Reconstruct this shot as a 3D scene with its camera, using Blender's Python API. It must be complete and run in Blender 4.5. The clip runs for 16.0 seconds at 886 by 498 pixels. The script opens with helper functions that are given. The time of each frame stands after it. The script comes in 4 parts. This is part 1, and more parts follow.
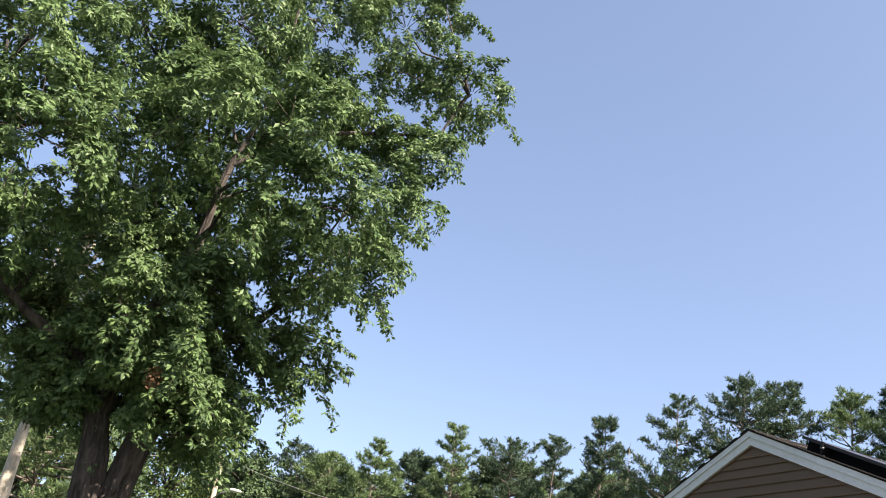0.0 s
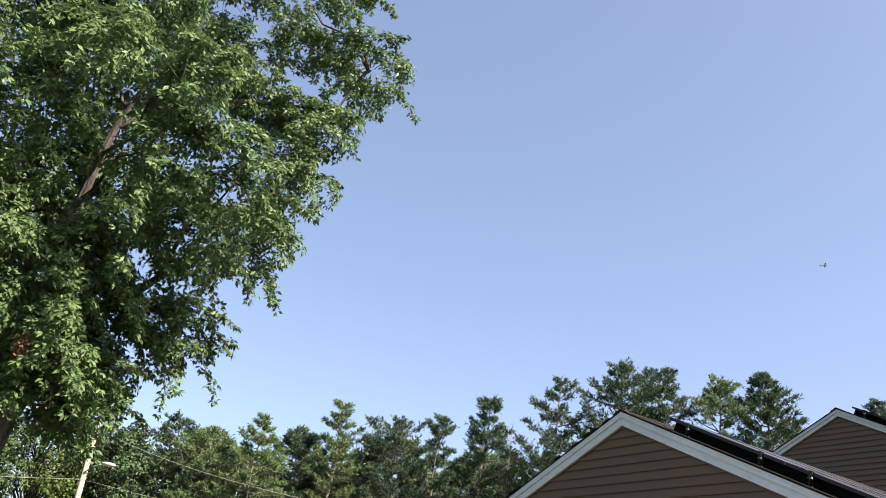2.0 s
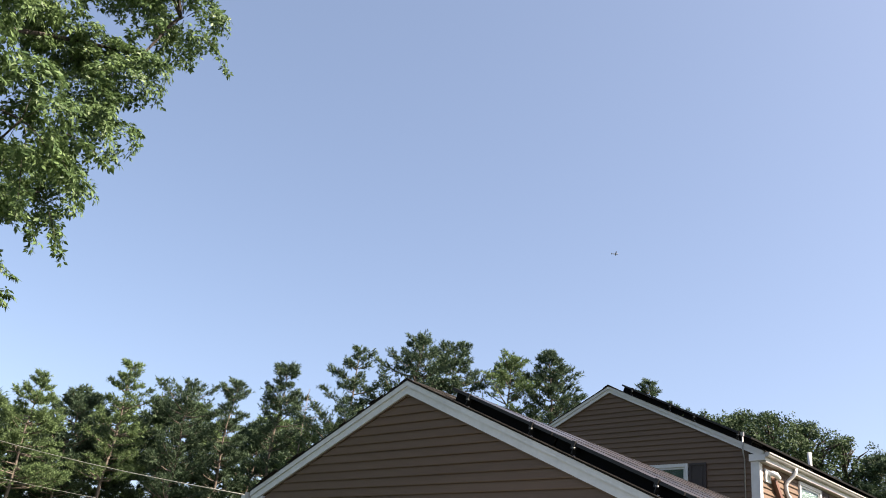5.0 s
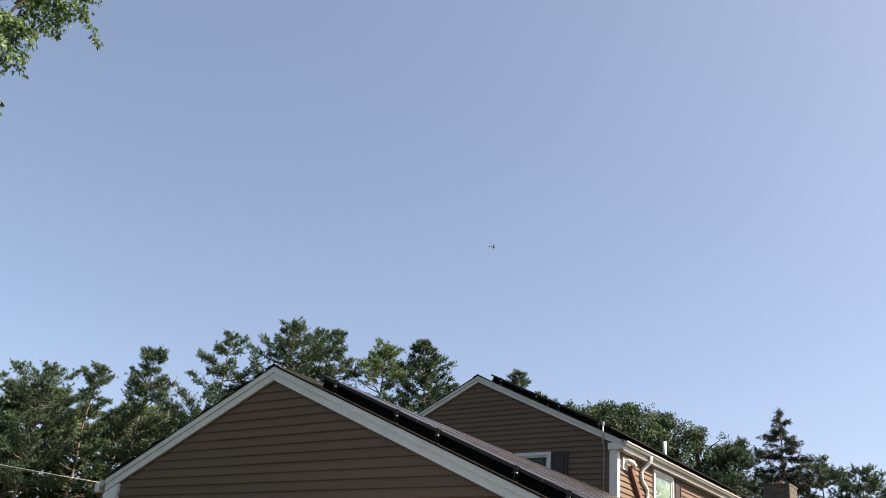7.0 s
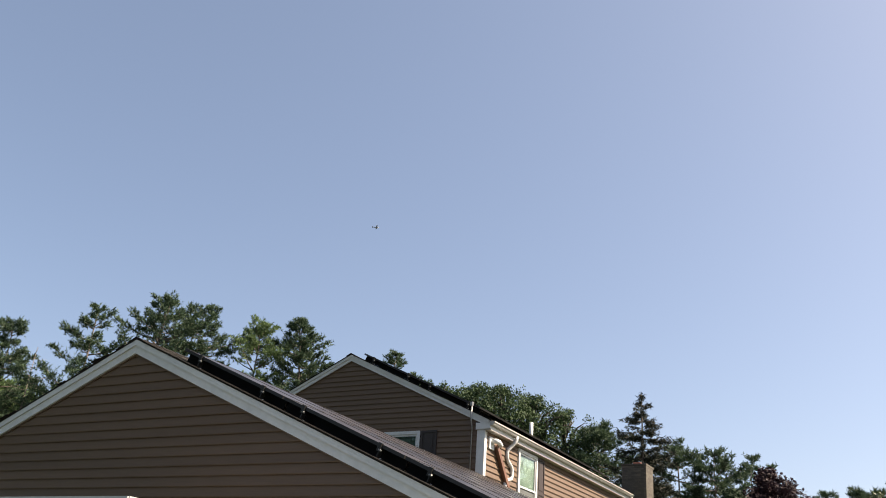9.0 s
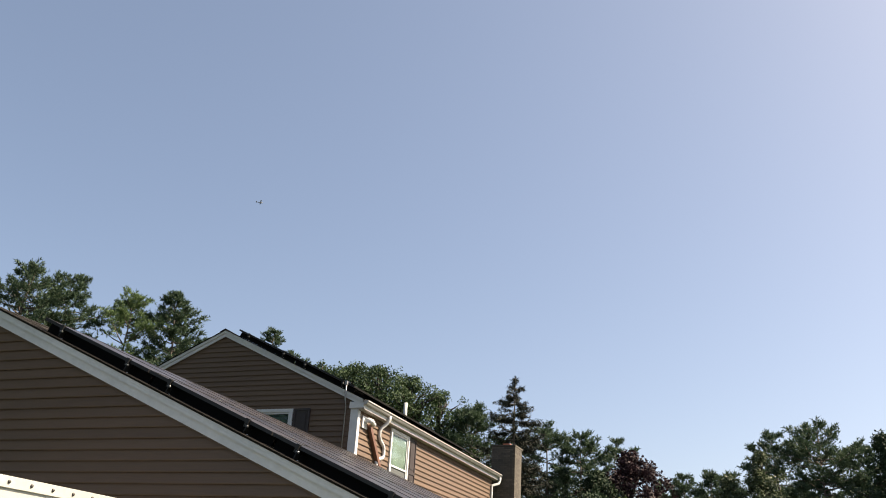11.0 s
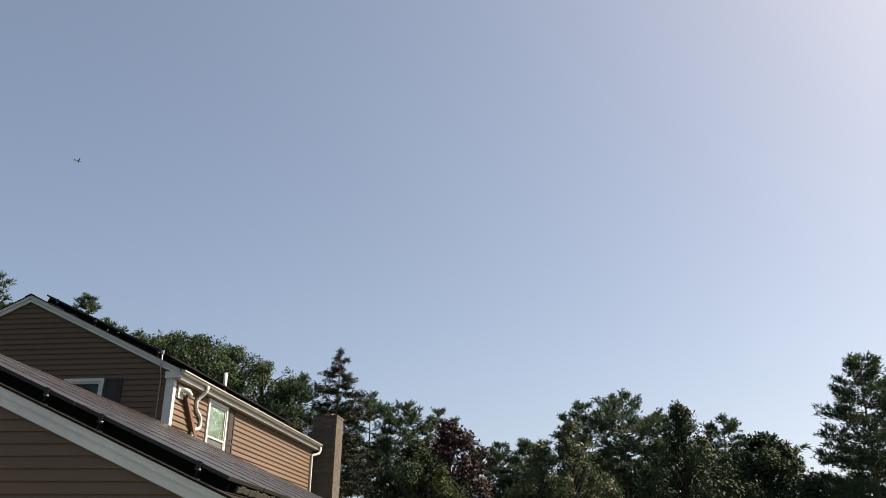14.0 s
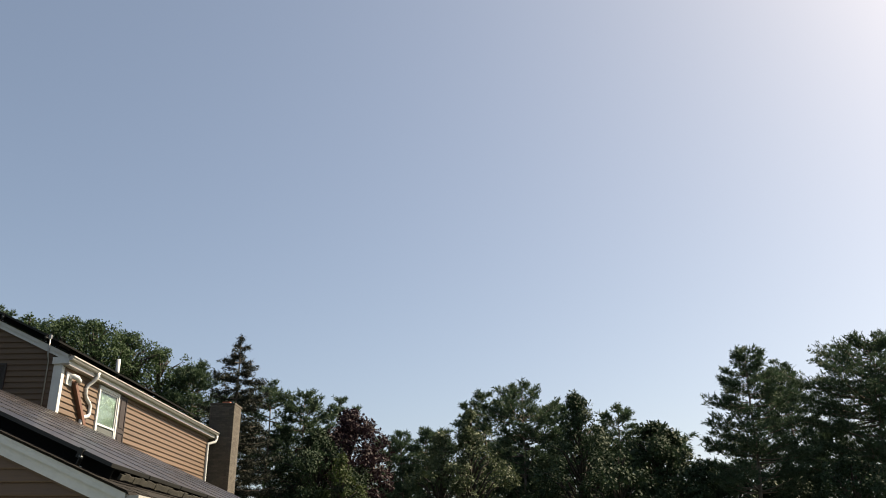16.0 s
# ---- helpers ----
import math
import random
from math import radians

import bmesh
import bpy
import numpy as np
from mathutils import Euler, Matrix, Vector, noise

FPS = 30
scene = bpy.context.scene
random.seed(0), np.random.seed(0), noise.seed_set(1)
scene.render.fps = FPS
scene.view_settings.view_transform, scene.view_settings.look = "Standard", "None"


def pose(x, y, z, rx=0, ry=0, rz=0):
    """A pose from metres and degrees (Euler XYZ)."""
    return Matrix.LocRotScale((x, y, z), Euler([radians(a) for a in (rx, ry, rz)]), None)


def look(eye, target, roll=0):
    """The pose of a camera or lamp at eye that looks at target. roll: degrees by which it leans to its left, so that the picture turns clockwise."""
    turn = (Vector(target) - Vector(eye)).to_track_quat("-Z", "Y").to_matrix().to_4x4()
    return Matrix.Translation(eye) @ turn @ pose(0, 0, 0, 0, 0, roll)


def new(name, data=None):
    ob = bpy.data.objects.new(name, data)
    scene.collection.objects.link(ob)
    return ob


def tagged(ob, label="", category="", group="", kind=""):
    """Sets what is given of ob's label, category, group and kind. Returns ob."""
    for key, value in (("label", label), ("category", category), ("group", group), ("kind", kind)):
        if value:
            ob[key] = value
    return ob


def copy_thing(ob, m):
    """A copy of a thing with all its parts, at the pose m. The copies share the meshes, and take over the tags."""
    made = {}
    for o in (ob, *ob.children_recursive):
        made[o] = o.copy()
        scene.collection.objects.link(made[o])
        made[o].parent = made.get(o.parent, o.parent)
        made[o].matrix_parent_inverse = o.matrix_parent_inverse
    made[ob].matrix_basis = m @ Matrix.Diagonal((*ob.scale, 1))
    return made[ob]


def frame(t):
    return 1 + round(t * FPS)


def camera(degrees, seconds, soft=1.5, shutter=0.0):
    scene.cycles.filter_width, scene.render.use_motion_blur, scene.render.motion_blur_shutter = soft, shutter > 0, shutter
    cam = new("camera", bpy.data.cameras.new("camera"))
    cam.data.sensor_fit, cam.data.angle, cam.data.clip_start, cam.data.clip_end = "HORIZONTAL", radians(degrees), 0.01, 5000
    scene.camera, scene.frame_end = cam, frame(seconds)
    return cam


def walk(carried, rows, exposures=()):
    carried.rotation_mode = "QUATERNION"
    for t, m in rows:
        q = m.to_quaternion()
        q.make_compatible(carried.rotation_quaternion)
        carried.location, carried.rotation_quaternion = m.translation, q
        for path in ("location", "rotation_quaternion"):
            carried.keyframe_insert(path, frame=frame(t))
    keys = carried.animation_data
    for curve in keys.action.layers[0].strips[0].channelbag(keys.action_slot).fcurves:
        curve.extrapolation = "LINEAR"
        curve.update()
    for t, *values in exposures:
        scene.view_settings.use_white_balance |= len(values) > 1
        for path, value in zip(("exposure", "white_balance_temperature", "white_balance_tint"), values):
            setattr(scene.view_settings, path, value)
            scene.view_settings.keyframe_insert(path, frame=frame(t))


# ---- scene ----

# ---------------------------------------------------------------- camera
cam = camera(53.44, 16.0, soft=0.95)
ROWS = [
    (0, 0.000, 0.000, 1.600, 0.00, 24.79, -7.99),
    (0.5, -0.001, 0.013, 1.592, -1.58, 24.71, -7.99),
    (1, 0.038, 0.030, 1.599, -3.32, 24.78, -8.01),
    (1.5, 0.070, 0.040, 1.587, -5.25, 24.68, -7.83),
    (2, 0.107, 0.052, 1.581, -7.32, 24.46, -7.47),
    (2.5, 0.132, 0.079, 1.577, -9.35, 24.23, -7.02),
    (3, 0.187, 0.078, 1.573, -11.52, 24.05, -7.00),
    (3.5, 0.215, 0.095, 1.583, -13.75, 23.96, -7.00),
    (4, 0.237, 0.059, 1.570, -15.97, 23.93, -6.68),
    (6.5, 0.335, -0.012, 1.571, -26.44, 24.14, -5.40),
    (7, 0.369, -0.017, 1.565, -28.32, 24.07, -4.86),
    (7.5, 0.397, -0.037, 1.559, -30.16, 23.90, -4.50),
    (8, 0.442, -0.033, 1.557, -31.93, 23.69, -4.24),
    (8.5, 0.449, -0.067, 1.548, -34.04, 23.54, -4.14),
    (9, 0.465, -0.093, 1.542, -36.24, 23.43, -3.88),
    (11.5, 0.512, -0.214, 1.510, -46.31, 22.51, -3.14),
    (12, 0.509, -0.250, 1.506, -48.60, 22.30, -3.00),
    (12.5, 0.502, -0.272, 1.496, -50.48, 21.98, -2.91),
    (13, 0.518, -0.312, 1.493, -52.06, 21.66, -2.29),
    (13.5, 0.503, -0.366, 1.483, -53.46, 21.44, -1.50),
    (14, 0.508, -0.392, 1.477, -54.97, 21.29, -1.10),
    (14.5, 0.504, -0.439, 1.474, -56.68, 21.04, -1.07),
    (15, 0.485, -0.506, 1.473, -58.29, 20.75, -0.93),
    (15.5, 0.501, -0.531, 1.459, -59.63, 20.71, -0.36),
    (16, 0.512, -0.558, 1.444, -61.03, 20.66, -0.15),
]
EXPOSURES = [(0.0, 1.96, 7000, 15), (3.5, 1.9, 7150, 15), (6.5, 1.71, 7410, 14), (7.0, 1.63, 7450, 14), (9.0, 1.54, 7600, 13), (11.5, 1.4, 7740, 12), (12.0, 1.27, 7770, 12), (12.6, 1.35, 7800, 12), (14.2, 1.23, 7870, 11), (15.0, 1.27, 7910, 10), (16.0, 1.21, 7950, 9)]
walk(cam, [(t, pose(x, y, z, 90 + pitch, roll, yaw)) for t, x, y, z, yaw, pitch, roll in ROWS], EXPOSURES)

# ---------------------------------------------------------------- sky and sun
SUN_TURN, SUN_HEIGHT = 124.0, 46.0          # degrees clockwise from +y, degrees above the horizon
world = bpy.data.worlds.new("world")
scene.world = world
world.use_nodes = True
wn = world.node_tree
sky = wn.nodes.new("ShaderNodeTexSky")
sky.sky_type = "NISHITA"
sky.sun_disc = False
sky.sun_elevation, sky.sun_rotation = radians(SUN_HEIGHT), radians(SUN_TURN)
sky.air_density, sky.dust_density, sky.ozone_density, sky.altitude = 0.76, 2.1, 1.6, 50.0
back = wn.nodes["Background"]
back.inputs["Strength"].default_value = 0.084
haze = wn.nodes.new("ShaderNodeMix")         # thin even summer haze over the whole sky
haze.data_type = "RGBA"
haze.inputs[0].default_value = 0.22
haze.inputs[7].default_value = (1.35, 1.9, 2.8, 1)
wn.links.new(sky.outputs[0], haze.inputs[6])
wn.links.new(haze.outputs[2], back.inputs["Color"])
sun_data = bpy.data.lights.new("sun", "SUN")
sun_data.energy, sun_data.angle, sun_data.color = 5.0, radians(0.53), (1.0, 0.93, 0.82)
sun = new("sun", sun_data)
sun_way = Vector((math.sin(radians(SUN_TURN)) * math.cos(radians(SUN_HEIGHT)), math.cos(radians(SUN_TURN)) * math.cos(radians(SUN_HEIGHT)), math.sin(radians(SUN_HEIGHT))))
sun.matrix_world = look(sun_way * 80, (0, 0, 0))


# ---------------------------------------------------------------- materials
def nodes_of(name):
    m = bpy.data.materials.new(name)
    m.use_nodes = True
    return m, m.node_tree, m.node_tree.nodes["Principled BSDF"]


def add(tree, kind, **values):
    nd = tree.nodes.new(kind)
    for key, value in values.items():
        nd.inputs[key].default_value = value
    return nd


def surface(name, colour, dark, rough=0.6, metal=0.0, grain=30.0, wear=1.5, bump=0.15, each=0.0, stretch=(1, 1, 1), specular=0.5, relief=0.01):
    """Colour that varies at two scales between colour and dark, with fine relief; each: how far single pieces differ."""
    m, tree, bsdf = nodes_of(name)
    link = tree.links.new
    co = add(tree, "ShaderNodeTexCoord")
    mp = add(tree, "ShaderNodeMapping", Scale=stretch)
    link(co.outputs["Object"], mp.inputs["Vector"])
    fine = add(tree, "ShaderNodeTexNoise", Scale=grain, Detail=6.0, Roughness=0.65)
    wide = add(tree, "ShaderNodeTexNoise", Scale=wear, Detail=4.0, Roughness=0.6)
    for nd in (fine, wide):
        link(mp.outputs[0], nd.inputs["Vector"])
    mixed = tree.nodes.new("ShaderNodeMath")
    mixed.operation = "MULTIPLY_ADD"
    mixed.inputs[1].default_value = 0.45
    link(fine.outputs[0], mixed.inputs[0])
    half = tree.nodes.new("ShaderNodeMath")
    half.operation = "MULTIPLY"
    half.inputs[1].default_value = 0.55
    link(wide.outputs[0], half.inputs[0])
    link(half.outputs[0], mixed.inputs[2])
    ramp = add(tree, "ShaderNodeValToRGB")
    ramp.color_ramp.elements[0].position, ramp.color_ramp.elements[0].color = 0.36, (*dark, 1)
    ramp.color_ramp.elements[1].position, ramp.color_ramp.elements[1].color = 0.62, (*colour, 1)
    link(mixed.outputs[0], ramp.inputs[0])
    out = ramp.outputs[0]
    if each:
        info = add(tree, "ShaderNodeObjectInfo")
        rng = add(tree, "ShaderNodeMapRange")
        rng.inputs["To Min"].default_value, rng.inputs["To Max"].default_value = 1 - each, 1 + each
        link(info.outputs["Random"], rng.inputs["Value"])
        hsv = add(tree, "ShaderNodeHueSaturation")
        link(rng.outputs[0], hsv.inputs["Value"])
        link(out, hsv.inputs["Color"])
        out = hsv.outputs[0]
    link(out, bsdf.inputs["Base Color"])
    bsdf.inputs["Roughness"].default_value = rough
    bsdf.inputs["Metallic"].default_value = metal
    bsdf.inputs["Specular IOR Level"].default_value = specular
    bp = add(tree, "ShaderNodeBump", Strength=bump, Distance=relief)
    link(fine.outputs[0], bp.inputs["Height"])
    link(bp.outputs[0], bsdf.inputs["Normal"])
    return m


def foliage(name, colour, other, glow=0.35, rough=0.5):
    """Leaves: colours that differ from leaf to leaf, with light coming through."""
    m, tree, bsdf = nodes_of(name)
    link = tree.links.new
    geo = add(tree, "ShaderNodeNewGeometry")
    co = add(tree, "ShaderNodeTexCoord")
    wide = add(tree, "ShaderNodeTexNoise", Scale=0.5, Detail=3.0)
    link(co.outputs["Object"], wide.inputs["Vector"])
    both = tree.nodes.new("ShaderNodeMath")
    both.operation = "MULTIPLY_ADD"
    both.inputs[1].default_value = 0.5
    link(geo.outputs["Random Per Island"], both.inputs[0])
    half = tree.nodes.new("ShaderNodeMath")
    half.operation = "MULTIPLY"
    half.inputs[1].default_value = 0.5
    link(wide.outputs[0], half.inputs[0])
    link(half.outputs[0], both.inputs[2])
    ramp = add(tree, "ShaderNodeValToRGB")
    ramp.color_ramp.elements[0].position, ramp.color_ramp.elements[0].color = 0.25, (*other, 1)
    ramp.color_ramp.elements[1].position, ramp.color_ramp.elements[1].color = 0.75, (*colour, 1)
    link(both.outputs[0], ramp.inputs[0])
    link(ramp.outputs[0], bsdf.inputs["Base Color"])
    bsdf.inputs["Roughness"].default_value = rough
    bsdf.inputs["Specular IOR Level"].default_value = 0.14
    through_leaf = add(tree, "ShaderNodeBsdfTranslucent")
    link(ramp.outputs[0], through_leaf.inputs["Color"])
    mix = add(tree, "ShaderNodeMixShader")
    mix.inputs[0].default_value = glow
    link(bsdf.outputs[0], mix.inputs[1])
    link(through_leaf.outputs[0], mix.inputs[2])
    link(mix.outputs[0], tree.nodes["Material Output"].inputs["Surface"])
    return m


SIDING = surface("brown_vinyl_siding", (0.116, 0.071, 0.043), (0.087, 0.053, 0.032), 0.55, grain=14, wear=0.9, bump=0.08, each=0.05, stretch=(0.25, 0.25, 4))
WALL = surface("sheathing", (0.2, 0.15, 0.11), (0.15, 0.11, 0.08), 0.8)
TRIM = surface("white_trim_paint", (0.58, 0.59, 0.59), (0.48, 0.49, 0.49), 0.45, grain=12, wear=2.0, bump=0.04)
SOFFIT = surface("white_soffit", (0.42, 0.4, 0.38), (0.3, 0.285, 0.27), 0.5, grain=10, wear=1.5, bump=0.04)
SHINGLE = surface("asphalt_shingle", (0.026, 0.023, 0.021), (0.011, 0.01, 0.009), 0.95, grain=90, wear=3, bump=0.5, each=0.25, specular=0.15)
MOSS = surface("mossy_shingle", (0.042, 0.038, 0.024), (0.012, 0.011, 0.009), 0.95, grain=60, wear=5, bump=0.6, each=0.25)
PANEL = surface("dusty_solar_glass", (0.05, 0.038, 0.032), (0.02, 0.016, 0.014), 0.28, grain=9, wear=0.8, bump=0.05, each=0.2, stretch=(1, 0.35, 1), specular=0.15)
BLACK = surface("black_anodised_frame", (0.011, 0.01, 0.01), (0.006, 0.006, 0.006), 0.6, metal=0.0, grain=20, bump=0.03)
# black that paints the shade in the gap below the panels
GAP_SHADE = surface("gap_shade_black", (0.006, 0.006, 0.006), (0.004, 0.004, 0.004), 0.8, grain=40, bump=0.1, specular=0.1)
STEEL = surface("grey_galvanised_steel", (0.35, 0.35, 0.35), (0.22, 0.22, 0.22), 0.45, metal=0.8, grain=25, bump=0.05)
SHUTTER = surface("dark_brown_shutter", (0.03, 0.02, 0.02), (0.02, 0.014, 0.014), 0.6, grain=20, bump=0.06)
BROWN_PIPE = surface("brown_pipe_cover", (0.16, 0.08, 0.055), (0.11, 0.056, 0.04), 0.5, grain=16, bump=0.05)
BRICK = surface("weathered_brick", (0.115, 0.098, 0.08), (0.062, 0.053, 0.044), 0.9, grain=40, wear=3, bump=0.4, each=0.22)
MORTAR = surface("mortar", (0.094, 0.081, 0.067), (0.058, 0.05, 0.042), 0.95, grain=60, wear=4, bump=0.3)
CLAY = surface("red_clay_flue", (0.42, 0.14, 0.08), (0.3, 0.1, 0.06), 0.8, grain=30, bump=0.2)
BLIND = surface("pale_green_blind", (0.044, 0.078, 0.061), (0.037, 0.067, 0.052), 0.7, grain=4, wear=1, bump=0.02)
SCREEN = surface("insect_screen", (0.09, 0.1, 0.1), (0.06, 0.065, 0.065), 0.7, grain=120, bump=0.05)
# cream metal, its colour darkened below the trim for its down-turned face's shade
GUTTER = surface("dimmed_cream_aluminium", (0.4, 0.39, 0.37), (0.27, 0.262, 0.246), 0.45, grain=8, wear=1.6, bump=0.04, stretch=(1, 0.4, 1))
RIVET = surface("dull_dark_bolt", (0.09, 0.085, 0.08), (0.05, 0.047, 0.045), 0.5, metal=0.5, grain=25, bump=0.05)
METAL_WHITE = surface("white_painted_metal", (0.42, 0.42, 0.39), (0.33, 0.33, 0.3), 0.35, grain=10, wear=1.5, bump=0.03)
BARK = surface("grey_brown_bark", (0.07, 0.057, 0.048), (0.008, 0.006, 0.005), 0.95, grain=7, wear=2.5, bump=1.0, stretch=(2.6, 2.6, 0.45), relief=0.05)
PALE_BARK = surface("pale_bark", (0.6, 0.53, 0.43), (0.34, 0.29, 0.23), 0.9, grain=8, wear=2, bump=0.6, stretch=(2, 2, 0.7))
PINE_BARK = surface("pine_bark", (0.17, 0.14, 0.115), (0.07, 0.056, 0.046), 0.95, grain=9, wear=2, bump=0.6, stretch=(2, 2, 0.6))
DEAD = surface("dead_wood", (0.14, 0.12, 0.105), (0.07, 0.06, 0.052), 0.9, grain=9, wear=2, bump=0.5, stretch=(2, 2, 0.6))
POLE_WOOD = surface("grey_pole_wood", (0.42, 0.36, 0.28), (0.24, 0.2, 0.15), 0.9, grain=10, wear=2, bump=0.4, stretch=(4, 4, 0.3))
WIRE = surface("black_cable", (0.42, 0.42, 0.36), (0.3, 0.3, 0.26), 0.6, grain=20, bump=0.02)
GRASS = surface("grass", (0.035, 0.05, 0.018), (0.022, 0.03, 0.012), 0.9, grain=5, wear=0.2, bump=0.6)
MAPLE_LEAF = foliage("maple_leaf", (0.122, 0.185, 0.072), (0.05, 0.09, 0.038), 0.28, 0.42)
PINE_LIGHT = foliage("pine_needle_light", (0.14, 0.2, 0.085), (0.075, 0.12, 0.056), 0.25, 0.6)
PINE_DARK = foliage("pine_needle_dark", (0.074, 0.114, 0.064), (0.04, 0.066, 0.042), 0.18, 0.6)
SPRUCE_NEEDLE = foliage("spruce_needle", (0.04, 0.045, 0.034), (0.024, 0.028, 0.021), 0.05, 0.7)
OAK_LEAF = foliage("oak_leaf", (0.056, 0.092, 0.04), (0.032, 0.054, 0.026), 0.14, 0.7)
LIME_LEAF = foliage("yellow_green_leaf", (0.11, 0.155, 0.05), (0.05, 0.085, 0.03), 0.35, 0.65)
GREY_LEAF = foliage("grey_green_leaf", (0.1, 0.125, 0.064), (0.032, 0.05, 0.026), 0.16, 0.5)
# yellow-green leaf again, darkened in colour for a tree standing against the light
DIM_LIME_LEAF = foliage("dim_yellow_green_leaf", (0.064, 0.09, 0.03), (0.03, 0.046, 0.018), 0.25, 0.6)
# oak leaf darkened: the shade on the backlit trees is put into its colour
BACKLIT_LEAF = foliage("backlit_leaf", (0.036, 0.06, 0.03), (0.02, 0.036, 0.02), 0.1, 0.7)
DRY_LEAF = foliage("dry_leaf", (0.2, 0.115, 0.065), (0.11, 0.06, 0.035), 0.2, 0.7)
PURPLE_LEAF = foliage("purple_leaf", (0.038, 0.02, 0.024), (0.02, 0.012, 0.015), 0.12, 0.6)


# ---------------------------------------------------------------- mesh helpers
def box(bm, x0, x1, y0, y1, z0, z1, m=None, bevel=0.0):
    vs = [bm.verts.new((x, y, z)) for x in (x0, x1) for y in (y0, y1) for z in (z0, z1)]
    fs = [bm.faces.new([vs[k] for k in q]) for q in ((0, 1, 3, 2), (4, 6, 7, 5), (0, 4, 5, 1), (2, 3, 7, 6), (0, 2, 6, 4), (1, 5, 7, 3))]
    if bevel:
        es = list({e for f in fs for e in f.edges})
        made = bmesh.ops.bevel(bm, geom=es, offset=bevel, segments=2, affect="EDGES", profile=0.7)
        vs = list({v for f in made["faces"] for v in f.verts} | {v for v in vs if v.is_valid})
    if m is not None:
        bmesh.ops.transform(bm, matrix=m, verts=[v for v in vs if v.is_valid])
    return bm


def prism(bm, outline, y0, y1):
    """A flat outline in x and z, drawn out from y0 to y1."""
    a = [bm.verts.new((x, y0, z)) for x, z in outline]
    b = [bm.verts.new((x, y1, z)) for x, z in outline]
    k = len(outline)
    bm.faces.new(a), bm.faces.new(b[::-1])
    for i in range(k):
        bm.faces.new((a[i], b[i], b[(i + 1) % k], a[(i + 1) % k]))
    return bm


def tube(bm, points, radii, sides=10):
    """A round tube along points."""
    pts = [Vector(q) for q in points]
    rings, side = [], None
    for i, q in enumerate(pts):
        d = (pts[min(i + 1, len(pts) - 1)] - pts[max(i - 1, 0)]).normalized()
        if side is None:
            side = d.orthogonal().normalized()
        side = (side - d * side.dot(d)).normalized()
        up = d.cross(side)
        r = radii[i] if isinstance(radii, (list, tuple)) else radii
        rings.append([bm.verts.new(q + (side * math.cos(2 * math.pi * k / sides) + up * math.sin(2 * math.pi * k / sides)) * r) for k in range(sides)])
    for a, b in zip(rings, rings[1:]):
        for k in range(sides):
            bm.faces.new((a[k], a[(k + 1) % sides], b[(k + 1) % sides], b[k])).smooth = True
    bm.faces.new(rings[0][::-1]), bm.faces.new(rings[-1])
    return bm


def mesh_of(bm, name, material):
    bmesh.ops.recalc_face_normals(bm, faces=bm.faces)
    me = bpy.data.meshes.new(name)
    bm.to_mesh(me)
    bm.free()
    me.materials.append(material)
    return me


def part(name, bm, material, parent=None, label="", m=None):
    ob = new(name, mesh_of(bm, name, material))
    ob.parent = parent
    if m is not None:
        ob.matrix_basis = m
    if label:
        tagged(ob, label)
    return ob


def empty(name, m, label, category, group="", kind=""):
    ob = new(name)
    ob.empty_display_size = 0.2
    ob.matrix_basis = m
    return tagged(ob, label, category, group, kind)


def raw_mesh(name, verts, corners, material):
    """A mesh from arrays: verts n x 3, corners f x k."""
    me = bpy.data.meshes.new(name)
    f, k = corners.shape
    me.vertices.add(len(verts)), me.loops.add(f * k), me.polygons.add(f)
    me.vertices.foreach_set("co", np.ascontiguousarray(verts, dtype=np.float32).ravel())
    me.loops.foreach_set("vertex_index", np.ascontiguousarray(corners, dtype=np.int32).ravel())
    me.polygons.foreach_set("loop_start", np.arange(0, f * k, k, dtype=np.int32))
    me.polygons.foreach_set("loop_total", np.full(f, k, dtype=np.int32))
    me.update(calc_edges=True)
    me.materials.append(material)
    return me


# ---------------------------------------------------------------- ground
bm = bmesh.new()
STEP = 14
for i in range(-STEP, STEP + 1):
    for j in range(-STEP, STEP + 1):
        sx, sy = math.copysign(abs(i / STEP) ** 2.2, i) * 1500, math.copysign(abs(j / STEP) ** 2.2, j) * 1500
        bm.verts.new((sx, sy, 0.0))
bm.verts.ensure_lookup_table()
row = 2 * STEP + 1
for i in range(row - 1):
    for j in range(row - 1):
        bm.faces.new([bm.verts[k] for k in (i * row + j, (i + 1) * row + j, (i + 1) * row + j + 1, i * row + j + 1)])
tagged(part("ground", bm, GRASS), "mown green lawn reaching to the trees", "ground", kind="structure")

# ---------------------------------------------------------------- garage: its own frame, x along the gable, y away from it
GARAGE = pose(3.783, 12.042, 0, 0, 0, -64.27)
GS, GZ = 0.426, 4.96                        # slope, ridge height
GL, GR = -3.49, 6.45                        # eaves
GDEEP = 9.6
COURSE = 0.127


def roof_z(x, ridge_x, ridge_z, slope):
    return ridge_z - slope * abs(x - ridge_x)


